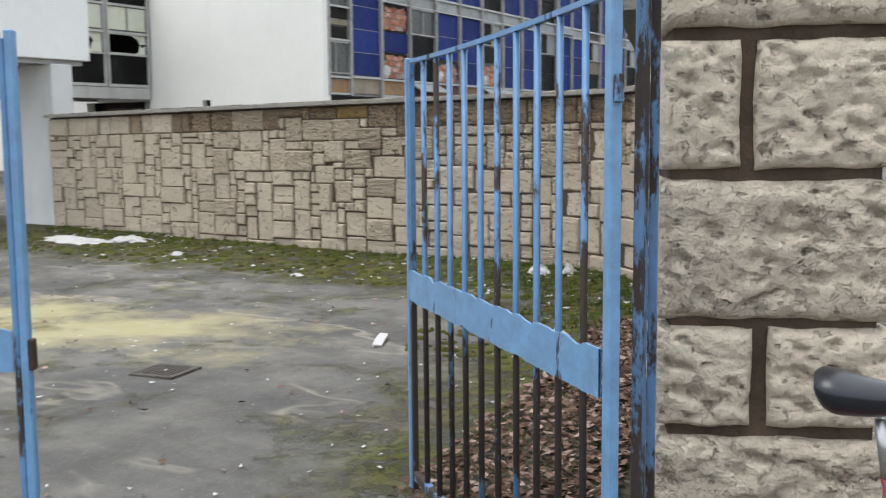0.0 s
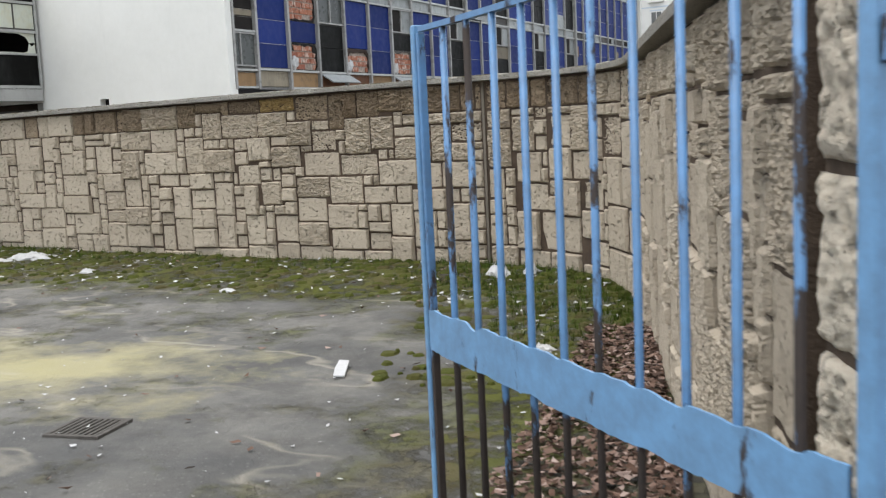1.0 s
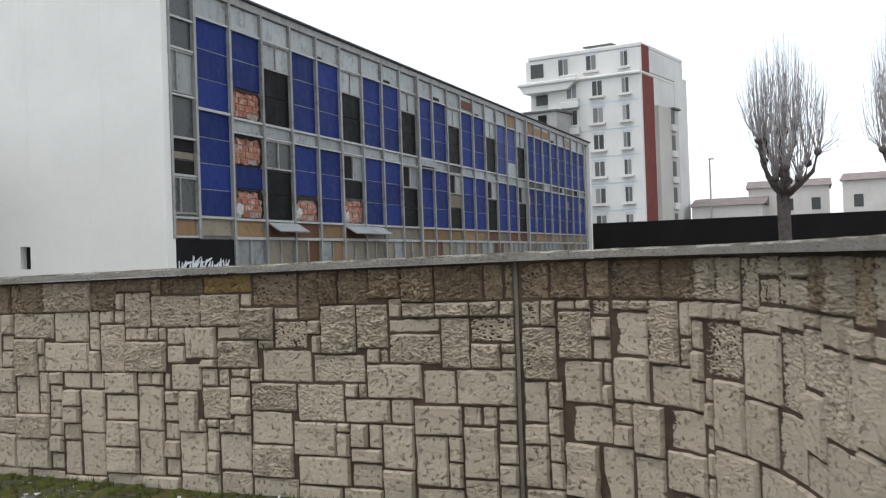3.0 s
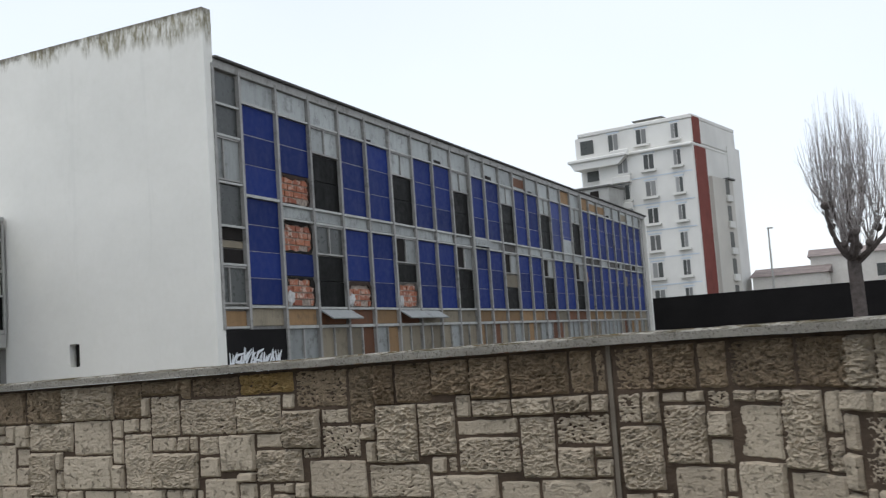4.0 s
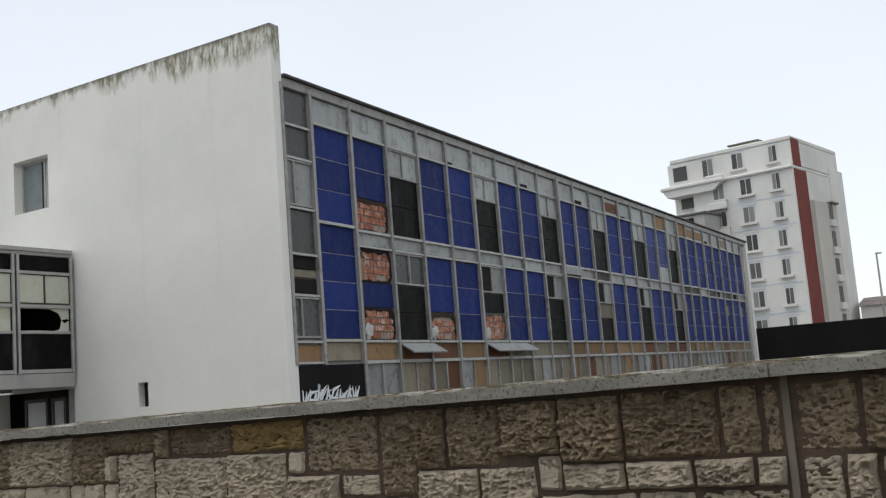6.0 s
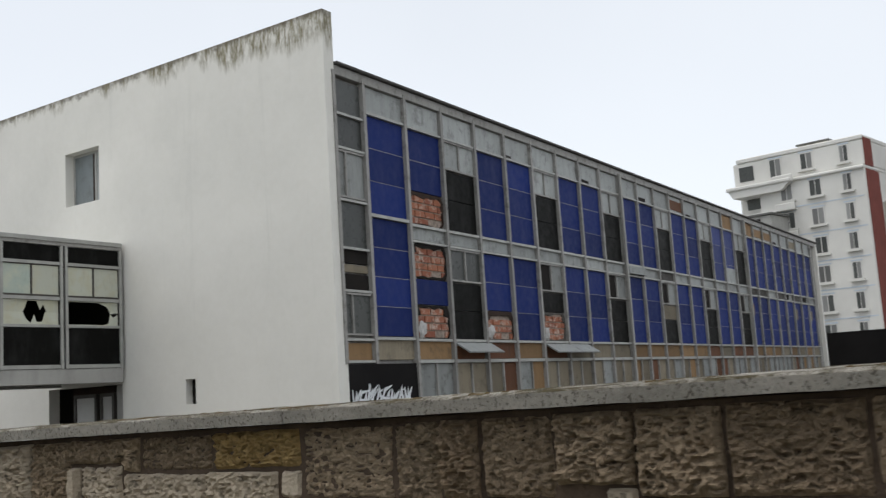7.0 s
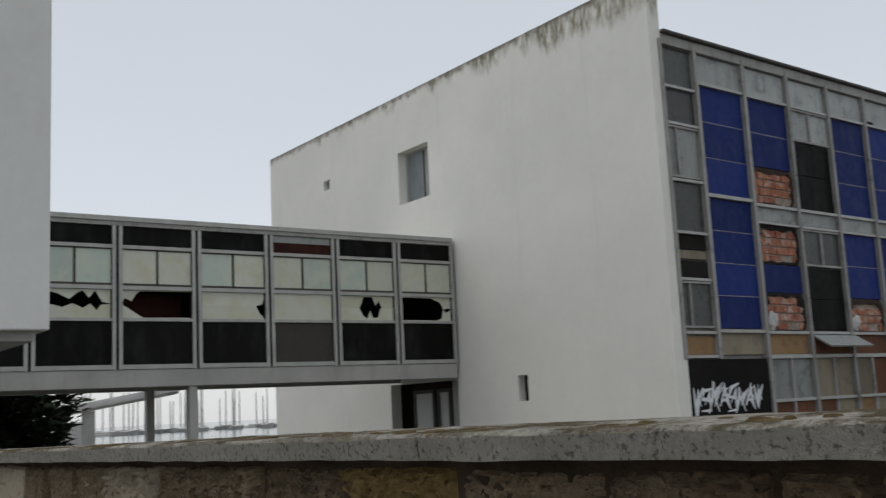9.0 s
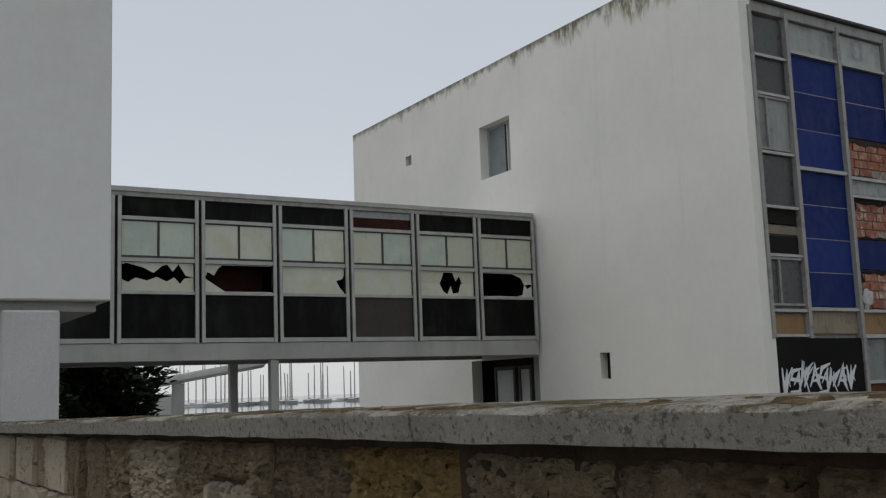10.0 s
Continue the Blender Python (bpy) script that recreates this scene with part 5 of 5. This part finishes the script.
block("low_wall", canopy, M_PALE, -0.4, -0.2, -2.6, 0.35, -0.2, 2.2, 0.02)

# dark conifer behind the footbridge
conifer = empty_at("conifer", pose(-37.1, 18.1, 0), "dark green spreading conifer", "tree")
bm = bmesh.new()
tube(bm, [(0, 0, -0.2), (0.1, 0, 2.0), (0, 0.1, 4.4)], [0.22, 0.16, 0.04], 8)
part("trunk", bm, M_BARK, conifer)
cr = random.Random(21)
bm = bmesh.new()
for k in range(9000):
    a, z = cr.uniform(0, math.tau), cr.uniform(0.3, 4.4)
    reach = (1.95 - abs(z - 2.1) * 0.42) * (0.75 + 0.35 * math.sin(a * 5 + z * 3))
    r = reach * cr.random() ** 0.45
    p = Vector((math.cos(a) * r, math.sin(a) * r, z + r * 0.22))
    d = Vector((math.cos(a) + cr.uniform(-0.6, 0.6), math.sin(a) + cr.uniform(-0.6, 0.6), cr.uniform(-0.3, 0.8))).normalized() * cr.uniform(0.16, 0.40)
    w = d.cross(Vector((cr.uniform(-1, 1), cr.uniform(-1, 1), 1))).normalized() * cr.uniform(0.04, 0.09)
    vs = [bm.verts.new(v) for v in (p - w, p + w, p + d * 0.7 + w * 0.7, p + d, p + d * 0.6 - w * 0.8)]
    bm.faces.new(vs)
ob = part("crown", bm, M_LEAF_DARK, conifer)


# ---- the gate ----
def gate_leaf(free, hinge, label, extra, side):
    """A leaf from its hinge to its free end: stiles, top rail, bars and a plate rail at mid height."""
    hv, fv = Vector(hinge), Vector(free)
    w = (fv - hv).length
    turn = math.degrees(math.atan2((fv - hv).y, (fv - hv).x))
    leaf = empty_at("gate_leaf", pose(hv.x, hv.y, 0, 0, 0, turn), label, "gate", "gate leaves")
    top = 1.82
    block("hinge_stile", leaf, M_GATE, -0.018, 0.020, -0.016, 0.016, 0.06, 2.05, 0.004)
    block("free_stile", leaf, M_GATE, w - 0.002, w + 0.024, -0.018, 0.018, 0.06, top + 0.01, 0.004)
    block("free_stile", leaf, M_BAR, w - 0.022, w - 0.004, -0.012, 0.012, 0.06, top - 0.014, 0.003, "rusty inner stile")
    bm = bmesh.new()
    pts = [(0.03 + (w - 0.05) * i / 10, 0, top + 0.05 * (1 - i / 10) ** 2 - 0.012) for i in range(11)]
    for (xa, _, za), (xb, _, zb) in zip(pts, pts[1:]):
        vs = [bm.verts.new(v) for v in ((xa, -0.011, za), (xb, -0.011, zb), (xb, 0.011, zb), (xa, 0.011, za), (xa, -0.011, za + 0.016), (xb, -0.011, zb + 0.016), (xb, 0.011, zb + 0.016), (xa, 0.011, za + 0.016))]
        for q in ((0, 1, 2, 3), (4, 7, 6, 5), (0, 4, 5, 1), (3, 2, 6, 7)):
            bm.faces.new([vs[i] for i in q])
    bmesh.ops.remove_doubles(bm, verts=bm.verts[:], dist=1e-4)
    part("top_rail", bm, M_BAR, leaf)
    # plate rail with eaten, wavy edges
    bm = bmesh.new()
    n = 110
    ups, los = [], []
    for i in range(n + 1):
        x = 0.03 + (w - 0.052) * i / n
        near_bar = ((w - 0.022 - x) / ((w - 0.022) * 0.091) + 0.5) % 1.0 - 0.5
        bite = 0.006 * math.exp(-(near_bar / 0.16) ** 2) + 0.020 * max(0, noise.noise(Vector((x * 9, 2.0 + extra, 0)))) + 0.004 * noise.noise(Vector((x * 40, 4, 0)))
        bite2 = 0.012 * max(0, noise.noise(Vector((x * 8, 7.0 + extra, 0)))) + 0.004 * noise.noise(Vector((x * 37, 9, 0)))
        ups.append((x, 0.985 - bite))
        los.append((x, 0.855 + bite2))
    rows_ = [[bm.verts.new((x, y, z)) for x, z in line] for y, line in ((side * 0.020, los), (side * 0.020, ups), (side * 0.012, ups), (side * 0.012, los))]
    for a, b in zip(rows_, rows_[1:] + rows_[:1]):
        for i in range(n):
            bm.faces.new((a[i], a[i + 1], b[i + 1], b[i]))
    part("plate_rail", bm, M_GATE, leaf, "blue plate with rust-eaten edges")
    block("bottom_rail", leaf, M_BAR, 0.03, w - 0.022, -0.014, 0.014, 0.10, 0.14, 0.004)
    count = 10
    for k in range(count):
        x = w - 0.022 - (w - 0.022) * 0.091 * (count - k)
        z1 = top + 0.05 * (1 - x / w) ** 2 - 0.012
        bm = bmesh.new()
        tube(bm, [(x, 0.0, 0.11), (x + 0.003 * math.sin(k * 2.1), 0.002, 0.9), (x, 0, z1)], [0.0125], 4)
        part("bar", bm, M_BAR, leaf, "", True)
    block("latch", leaf, M_RUST, w + 0.018, w + 0.040, -0.02, 0.008, 0.86, 0.95, 0.004, "rusty latch box")
    for z in (0.35, 1.60):
        block("hinge", leaf, M_BAR, -0.036, -0.020, -0.012, 0.012, z, z + 0.07, 0.004)
    return leaf


gate_leaf((-2.526, 5.332), (-1.19, 4.24), "peeling blue iron gate leaf standing open", 0.0, 1)
gate_leaf((-2.79, 3.70), (-4.02, 2.83), "peeling blue iron gate leaf with a rusty latch", 3.0, -1)

# ---- gate pier of large rock-faced blocks ----
pier = empty_at("gate_pier", pose(-1.16, 4.49, 0, 0, 0, 25), "gate pier of large rock-faced pale stone blocks", "pier")
PW, PD = 0.60, 0.50
block("core", pier, M_MORTAR, 0.03, PW - 0.03, 0.03, PD, -0.2, 2.2, 0)
pier_rows = [(-0.1, 0.33, None), (0.355, 0.705, None), (0.735, 1.005, 0.45), (1.03, 1.40, None), (1.43, 1.765, 0.37), (1.80, 2.16, None)]


def rock_block(w, h, seed, depth=0.05, nx=44, nz=28):
    """A rock-faced block with a pillowed, chipped face towards -y."""
    bm = bmesh.new()
    off = Vector((seed * 3.3, seed * 1.7, seed * 0.9))
    grid = []
    for j in range(nz + 1):
        row = []
        for i in range(nx + 1):
            fx, fz = i / nx, j / nz
            x, z = fx * w, fz * h
            edge = min(fx * w, (1 - fx) * w, fz * h, (1 - fz) * h)
            dep = depth * (0.35 + 0.65 * min(1, edge / 0.035) ** 0.5)
            dep += 0.012 * noise.noise(off + Vector((x * 9, 0, z * 13))) + 0.012 * min(0.15, noise.noise(off + Vector((x * 24, 3, z * 38)))) + 0.016 * min(0.0, noise.noise(off + Vector((x * 40, 6, z * 62))) + 0.18)
            if edge > 0.02:
                q = off + Vector((x * 15 + z * 9, 5, z * 27))
                dep -= 0.026 * min(1.0, max(0.0, 2.8 * (noise.noise(q) + 0.35 * noise.noise(q * 2.2) - 0.16)))
            jx = 0.008 * noise.noise(off + Vector((z * 11, 7, x * 2)))
            jz = 0.008 * noise.noise(off + Vector((x * 11, 9, z * 2)))
            row.append(bm.verts.new((x + jx, -dep, z + jz)))
        grid.append(row)
    for j in range(nz):
        for i in range(nx):
            bm.faces.new((grid[j][i], grid[j][i + 1], grid[j + 1][i + 1], grid[j + 1][i]))
    ring = grid[0][:] + [grid[j][nx] for j in range(1, nz + 1)] + grid[nz][-2::-1] + [grid[j][0] for j in range(nz - 1, 0, -1)]
    back = [bm.verts.new((v.co.x, 0.08, v.co.z)) for v in ring]
    for k in range(len(ring)):
        k2 = (k + 1) % len(ring)
        bm.faces.new((ring[k2], ring[k], back[k], back[k2]))
    return bm


seed = 1
for z0, z1, split in pier_rows:
    spans = [(0.0, PW)] if split is None else [(0.0, PW * split - 0.02), (PW * split + 0.02, PW)]
    for a, b in spans:
        ob = part("stone", rock_block(b - a, z1 - z0, seed), M_PIER_STONE, pier, "", True)
        ob.matrix_basis = Matrix.Translation((a, 0.035, z0))
        seed += 1
    # the face towards the gate
    for a, b in (((0.03, PD),) if split is None else ((0.03, 0.22), (0.25, PD))):
        ob = part("stone", rock_block(b - a, z1 - z0, seed, 0.03), M_PIER_STONE, pier, "", True)
        ob.matrix_basis = Matrix.Translation((0.035, b, z0)) @ Matrix.Rotation(radians(-90), 4, "Z")
        seed += 1
# blue frame fixed to the pier beside the hinge
jamb = empty_at("gate_jamb", pose(-1.172, 4.33, 0, 0, 0, 5), "flaking blue iron gate post fixed to the pier", "post")
block("post", jamb, M_JAMB, 0.0, 0.026, 0.0, 0.05, -0.1, 2.1, 0.004)
block("flange", jamb, M_JAMB, 0.026, 0.05, 0.05, 0.058, -0.1, 2.1, 0.002)

# ---- bicycle parked by the pier ----
bike = empty_at("bicycle", pose(-0.56, 4.24, 0, 6, 0, 12), "parked bicycle with a black saddle and red mudguard", "bicycle")
bm = bmesh.new()
rings = []
for i in range(22):
    f = (i / 21) ** 1.6
    x = -0.135 + 0.275 * f
    tail = math.sqrt(1 - (1 - min(1.0, (f + 0.004) / 0.20)) ** 2)
    nose = math.sqrt(max(0.05, 1 - max(0.0, (f - 0.9) / 0.1) ** 2))
    half = (0.062 * (1 - f) ** 1.2 + 0.022) * (0.35 + 0.65 * tail) * nose
    over, below = (0.026 * (1 - f) + 0.012) * tail * nose, (0.052 * (1 - f) ** 0.7 + 0.016) * tail * nose
    mid = 0.992 + 0.014 * (1 - f) ** 2 - 0.010 * math.sin(f * math.pi)
    rings.append([bm.verts.new((x, half * math.cos(k * math.tau / 14), mid + (over if k < 7 else below) * math.sin(k * math.tau / 14))) for k in range(14)])
for u, v in zip(rings, rings[1:]):
    for k in range(14):
        bm.faces.new((u[k], u[(k + 1) % 14], v[(k + 1) % 14], v[k]))
bm.faces.new(rings[0][::-1])
bm.faces.new(rings[-1])
part("saddle", bm, M_VINYL, bike, "black vinyl saddle", True)
AX_R, AX_F, AX_Z = -0.16, 0.76, 0.29
frame_tubes = {"seat_post": [(0.0, 0, 0.93), (0.02, 0, 0.78)], "seat_tube": [(0.02, 0, 0.80), (0.13, 0, 0.30)], "top_tube": [(0.03, 0, 0.74), (0.58, 0, 0.80)],
               "down_tube": [(0.13, 0, 0.30), (0.60, 0, 0.72)], "chain_stay": [(AX_R, 0.05, AX_Z), (0.13, 0, 0.30)], "seat_stay": [(AX_R, 0.05, AX_Z), (0.03, 0.02, 0.72)],
               "fork": [(0.57, 0, 0.84), (0.62, 0, 0.66), (AX_F, 0, AX_Z)], "handlebar": [(0.62, -0.26, 0.98), (0.57, 0, 1.0), (0.62, 0.26, 0.98)], "stem": [(0.57, 0, 0.80), (0.56, 0, 1.0)]}
for name, pts in frame_tubes.items():
    bm = bmesh.new()
    tube(bm, pts, [0.013 if name in ("seat_post", "handlebar", "stem") else 0.016], 8)
    part(name, bm, M_CHROME if name in ("seat_post", "handlebar", "stem") else M_RED, bike, "", True)
for ax in (AX_R, AX_F):
    bm = bmesh.new()
    n = 40
    circle = [(ax + 0.270 * math.cos(k * math.tau / n), 0, AX_Z + 0.270 * math.sin(k * math.tau / n)) for k in range(n + 1)]
    tube(bm, circle, [0.018], 8)
    wheel = part("wheel", bm, M_RUBBER, bike, "", True)
    bm = bmesh.new()
    tube(bm, [(ax + 0.25 * math.cos(k * math.tau / n), 0, AX_Z + 0.25 * math.sin(k * math.tau / n)) for k in range(n + 1)], [0.010], 6)
    part("rim", bm, M_CHROME, wheel, "", True)
    for k in range(16):
        a = k * math.tau / 16
        bm = bmesh.new()
        tube(bm, [(ax, 0.02 * (-1) ** k, AX_Z), (ax + 0.245 * math.cos(a), 0, AX_Z + 0.245 * math.sin(a))], [0.0016], 4)
        part("spoke", bm, M_CHROME, wheel)
bm = bmesh.new()
tube(bm, [(AX_R + 0.325 * math.cos(a), 0, AX_Z + 0.325 * math.sin(a)) for a in [radians(20 + 8 * k) for k in range(20)]], [0.020], 6)
part("mudguard", bm, M_RED, bike, "red rear mudguard", True)

# ---- the yard's small things ----
grate = empty_at("drain_grate", pose(-5.23, 6.46, 0.012, 0, 0, 12), "rusty iron drain grate set in the asphalt", "grate")
G = 0.165
for a, b, c, d in ((-G, G, -G, -G + 0.025), (-G, G, G - 0.025, G), (-G, -G + 0.025, -G + 0.025, G - 0.025), (G - 0.025, G, -G + 0.025, G - 0.025)):
    block("rim", grate, M_GRATE, a, b, c, d, -0.02, 0.012, 0.002)
# a shallow near-black plate: the drain's shade is its colour
block("pit", grate, M_HOLE, -G + 0.025, G - 0.025, -G + 0.025, G - 0.025, -0.018, -0.008, 0)
for k in range(8):
    x = -G + 0.042 + k * 0.0352
    block("slat", grate, M_GRATE, x - 0.009, x + 0.009, -G + 0.025, G - 0.025, -0.008, 0.010, 0.002)

tile = empty_at("broken_tile", pose(-4.61, 7.98, ground_height(-4.61, 7.98) + 0.018, 0, -5, 117), "white broken tile lying on the asphalt", "tile")
bm = bmesh.new()
vs = [(-0.16, -0.036), (0.14, -0.04), (0.16, 0.026), (0.0, 0.04), (-0.15, 0.036)]
lo = [bm.verts.new((x, y, 0)) for x, y in vs]
up = [bm.verts.new((x, y, 0.014)) for x, y in vs]
bm.faces.new(lo[::-1])
bm.faces.new(up)
for i in range(5):
    bm.faces.new((lo[i], lo[(i + 1) % 5], up[(i + 1) % 5], up[i]))
soft(bm, 0.002)
part("slab", bm, M_LITTER, tile)


def crumpled(name, x, y, sx, sy, sz, seed, label, category):
    """A crumpled sheet or bag on the ground."""
    bm = bmesh.new()
    n = 14
    off = Vector((seed * 2.7, seed, 0.5))
    grid = []
    for j in range(n + 1):
        row = []
        for i in range(n + 1):
            fx, fy = i / n - 0.5, j / n - 0.5
            edge = max(0.0, 1 - (2 * abs(fx)) ** 3) * max(0.0, 1 - (2 * abs(fy)) ** 3)
            wob = noise.noise(off + Vector((fx * 4, fy * 4, 0)))
            h = sz * edge * (0.45 + 0.9 * abs(noise.noise(off + Vector((fx * 7, fy * 7, 2)))))
            px, py = x + fx * sx * (1 + 0.5 * wob), y + fy * sy * (1 + 0.5 * wob)
            row.append(bm.verts.new((px, py, ground_height(px, py) + 0.006 + h)))
        grid.append(row)
    for j in range(n):
        for i in range(n):
            bm.faces.new((grid[j][i], grid[j][i + 1], grid[j + 1][i + 1], grid[j + 1][i]))
    under = [[bm.verts.new((v.co.x, v.co.y, ground_height(v.co.x, v.co.y))) for v in row] for row in (grid[0], grid[n])]
    for row, low in ((grid[0], under[0]), (grid[n], under[1])):
        for i in range(n):
            bm.faces.new((row[i], row[i + 1], low[i + 1], low[i]))
    ob = new(name, mesh_of(name, bm, M_LITTER))
    return tagged(ob, label, category)


crumpled("plastic_sheet", -11.9, 11.0, 1.1, 0.4, 0.06, 1, "crumpled white plastic sheet on moss by the wall", "plastic sheet")
crumpled("plastic_bag", -11.2, 11.35, 0.5, 0.3, 0.06, 2, "crumpled pale plastic bag lying on moss", "plastic bag")
crumpled("plastic_bag", -5.0, 11.35, 0.26, 0.2, 0.10, 3, "crumpled white plastic bag at the wall's foot", "plastic bag")
crumpled("plastic_bag", -4.75, 11.5, 0.14, 0.12, 0.10, 6, "small crumpled white plastic bag at the wall's foot", "plastic bag")
crumpled("paper_scrap", -9.6, 10.7, 0.16, 0.12, 0.05, 4, "crumpled white paper scrap on moss", "paper")
crumpled("paper_scrap", -7.3, 10.2, 0.14, 0.10, 0.03, 5, "crumpled white paper scrap on moss", "paper")
crumpled("paper_scrap", -3.6, 8.9, 0.16, 0.10, 0.04, 7, "crumpled white paper scrap on grass", "paper")


def wall_distance(x, y):
    return min((Vector((x, y)) - p).length for p in wall_points)


def scatter(name, count, place, make, material, label, seed):
    """Many small loose pieces as one joined object."""
    rr = random.Random(seed)
    bm = bmesh.new()
    done_ = 0
    while done_ < count:
        p = place(rr)
        if p is None:
            continue
        make(bm, rr, p[0], p[1], ground_height(p[0], p[1]))
        done_ += 1
    ob = new(name, mesh_of(name, bm, material))
    return tagged(ob, label, name.replace("_", " "), kind="stuff")


def flat_scrap(size0, size1, lift, curl):
    def make(bm, rr, x, y, z):
        a, s1, s2 = rr.uniform(0, math.tau), rr.uniform(size0, size1), rr.uniform(size0, size1) * 0.6
        ca, sa = math.cos(a), math.sin(a)
        z += rr.uniform(0.002, lift)
        pts = [(-s1, 0, rr.uniform(-curl, curl)), (-0.2 * s1, -s2, 0), (s1, -0.2 * s2, rr.uniform(0, curl)), (0.3 * s1, s2, rr.uniform(0, curl))]
        top = [bm.verts.new((x + ca * p - sa * q, y + sa * p + ca * q, z + abs(h) + 0.003)) for p, q, h in pts]
        bm.faces.new((top[0], top[1], top[2]))
        bm.faces.new((top[0], top[2], top[3]))
    return make


def blade(bm, rr, x, y, z):
    for k in range(5):
        a, h, w = rr.uniform(0, math.tau), rr.uniform(0.025, 0.085), rr.uniform(0.002, 0.005)
        ox, oy = rr.uniform(-0.025, 0.025), rr.uniform(-0.025, 0.025)
        dx, dy = math.cos(a), math.sin(a)
        vs = [bm.verts.new(v) for v in ((x + ox - dy * w, y + oy + dx * w, z - 0.005), (x + ox + dy * w, y + oy - dx * w, z - 0.005), (x + ox + dx * h * 0.5, y + oy + dy * h * 0.5, z + h))]
        bm.faces.new(vs)


def clump(bm, rr, x, y, z):
    """A low cushion of moss."""
    r, h = rr.uniform(0.02, 0.09), rr.uniform(0.008, 0.03)
    n = 7
    top = bm.verts.new((x, y, z + h))
    a0 = rr.random()
    mid = [bm.verts.new((x + r * 0.65 * math.cos(a0 + k * math.tau / n) * rr.uniform(0.8, 1.2), y + r * 0.65 * math.sin(a0 + k * math.tau / n), z + h * rr.uniform(0.6, 0.95))) for k in range(n)]
    out = [bm.verts.new((x + r * math.cos(a0 + k * math.tau / n) * rr.uniform(0.8, 1.25), y + r * math.sin(a0 + k * math.tau / n), z - 0.008)) for k in range(n)]
    for k in range(n):
        bm.faces.new((top, mid[k], mid[(k + 1) % n]))
        bm.faces.new((mid[k], out[k], out[(k + 1) % n], mid[(k + 1) % n]))


def along_foot(u0, u1, reach):
    def place(rr):
        p, d = along_wall(rr.uniform(u0, u1))
        q = p - Vector((-d.y, d.x)) * (0.06 + reach * rr.random() ** 1.6)
        return q.x, q.y
    return place


def in_yard(rr):
    x, y = rr.uniform(-12.5, -2.6), rr.uniform(3.2, 11.7)
    return None if wall_distance(x, y) < 0.25 or x > -0.364 * y + 0.0 else (x, y)


def leaf_heap(rr):
    t_, s_ = 0.05 + 0.95 * rr.random(), rr.random() ** 1.4
    base = Vector((-1.62, 5.35)).lerp(Vector((-3.0, 9.6)), t_)
    q = base + Vector((-0.94, -0.34)) * (0.05 + s_ * (0.95 - 0.5 * t_))
    return q.x, q.y


scatter("fallen_leaves", 4400, leaf_heap, flat_scrap(0.014, 0.036, 0.045, 0.022), M_LEAF_DEAD, "brown fallen leaves heaped along the wall's foot", 31)
scatter("grass", 900, along_foot(7.6, 12.0, 1.1), blade, M_GRASS, "short bright green grass at the wall's foot", 32)
scatter("grass", 350, along_foot(0.3, 7.5, 0.5), blade, M_GRASS, "sparse green grass at the wall's foot", 35)
scatter("moss", 1100, along_foot(0.2, 13.0, 1.7), clump, M_MOSS, "low green and brown moss cushions along the wall", 33)
scatter("litter", 560, in_yard, flat_scrap(0.004, 0.024, 0.006, 0.01), M_LITTER, "scattered white litter and plaster crumbs", 34)
scatter("litter", 200, along_foot(0.5, 12.0, 1.6), flat_scrap(0.012, 0.045, 0.01, 0.02), M_LITTER, "white litter scraps on the moss", 36)
scatter("fallen_leaves", 260, in_yard, flat_scrap(0.015, 0.035, 0.008, 0.02), M_LEAF_DEAD, "scattered brown leaves on the asphalt", 37)


def coping_moss(bm, rr):
    """Uneven cushions of moss and crumbled mortar along the coping's top."""
    for k in range(2600):
        u = rr.uniform(1.5, 9.5)
        if noise.noise(Vector((u * 2.3, 4.0, 0))) < 0.05 and rr.random() < 0.85:
            continue
        p, d = along_wall(u)
        q = p + Vector((-d.y, d.x)) * (-0.05 + 0.36 * rr.random())
        x, y, z = q.x, q.y, WALL_TOP + 0.058 - dip(u)
        r, h, n = rr.uniform(0.006, 0.034), rr.uniform(0.002, 0.008), 8
        top = bm.verts.new((x, y, z + h))
        wobble = [rr.uniform(0.7, 1.3) for i in range(n)]
        mid, ring = ([bm.verts.new((x + r * f * math.cos(i * math.tau / n) * wobble[i], y + r * f * math.sin(i * math.tau / n) * wobble[i], z + h * up * rr.uniform(0.8, 1.1))) for i in range(n)] for f, up in ((0.7, 0.8), (1.0, 0.0)))
        for i in range(n):
            bm.faces.new((top, mid[i], mid[(i + 1) % n]))
            bm.faces.new((mid[i], ring[i], ring[(i + 1) % n], mid[(i + 1) % n]))


M_DRYMOSS = plain("dry_moss", (0.125, 0.088, 0.038), 0.95, 0.65, 22.0, 0.0, 0.005)
bm = bmesh.new()
coping_moss(bm, random.Random(40))
ob = new("coping_moss", mesh_of("coping_moss", bm, M_DRYMOSS))
tagged(ob, "dry brown moss cushions on the wall's coping", "moss", kind="stuff")
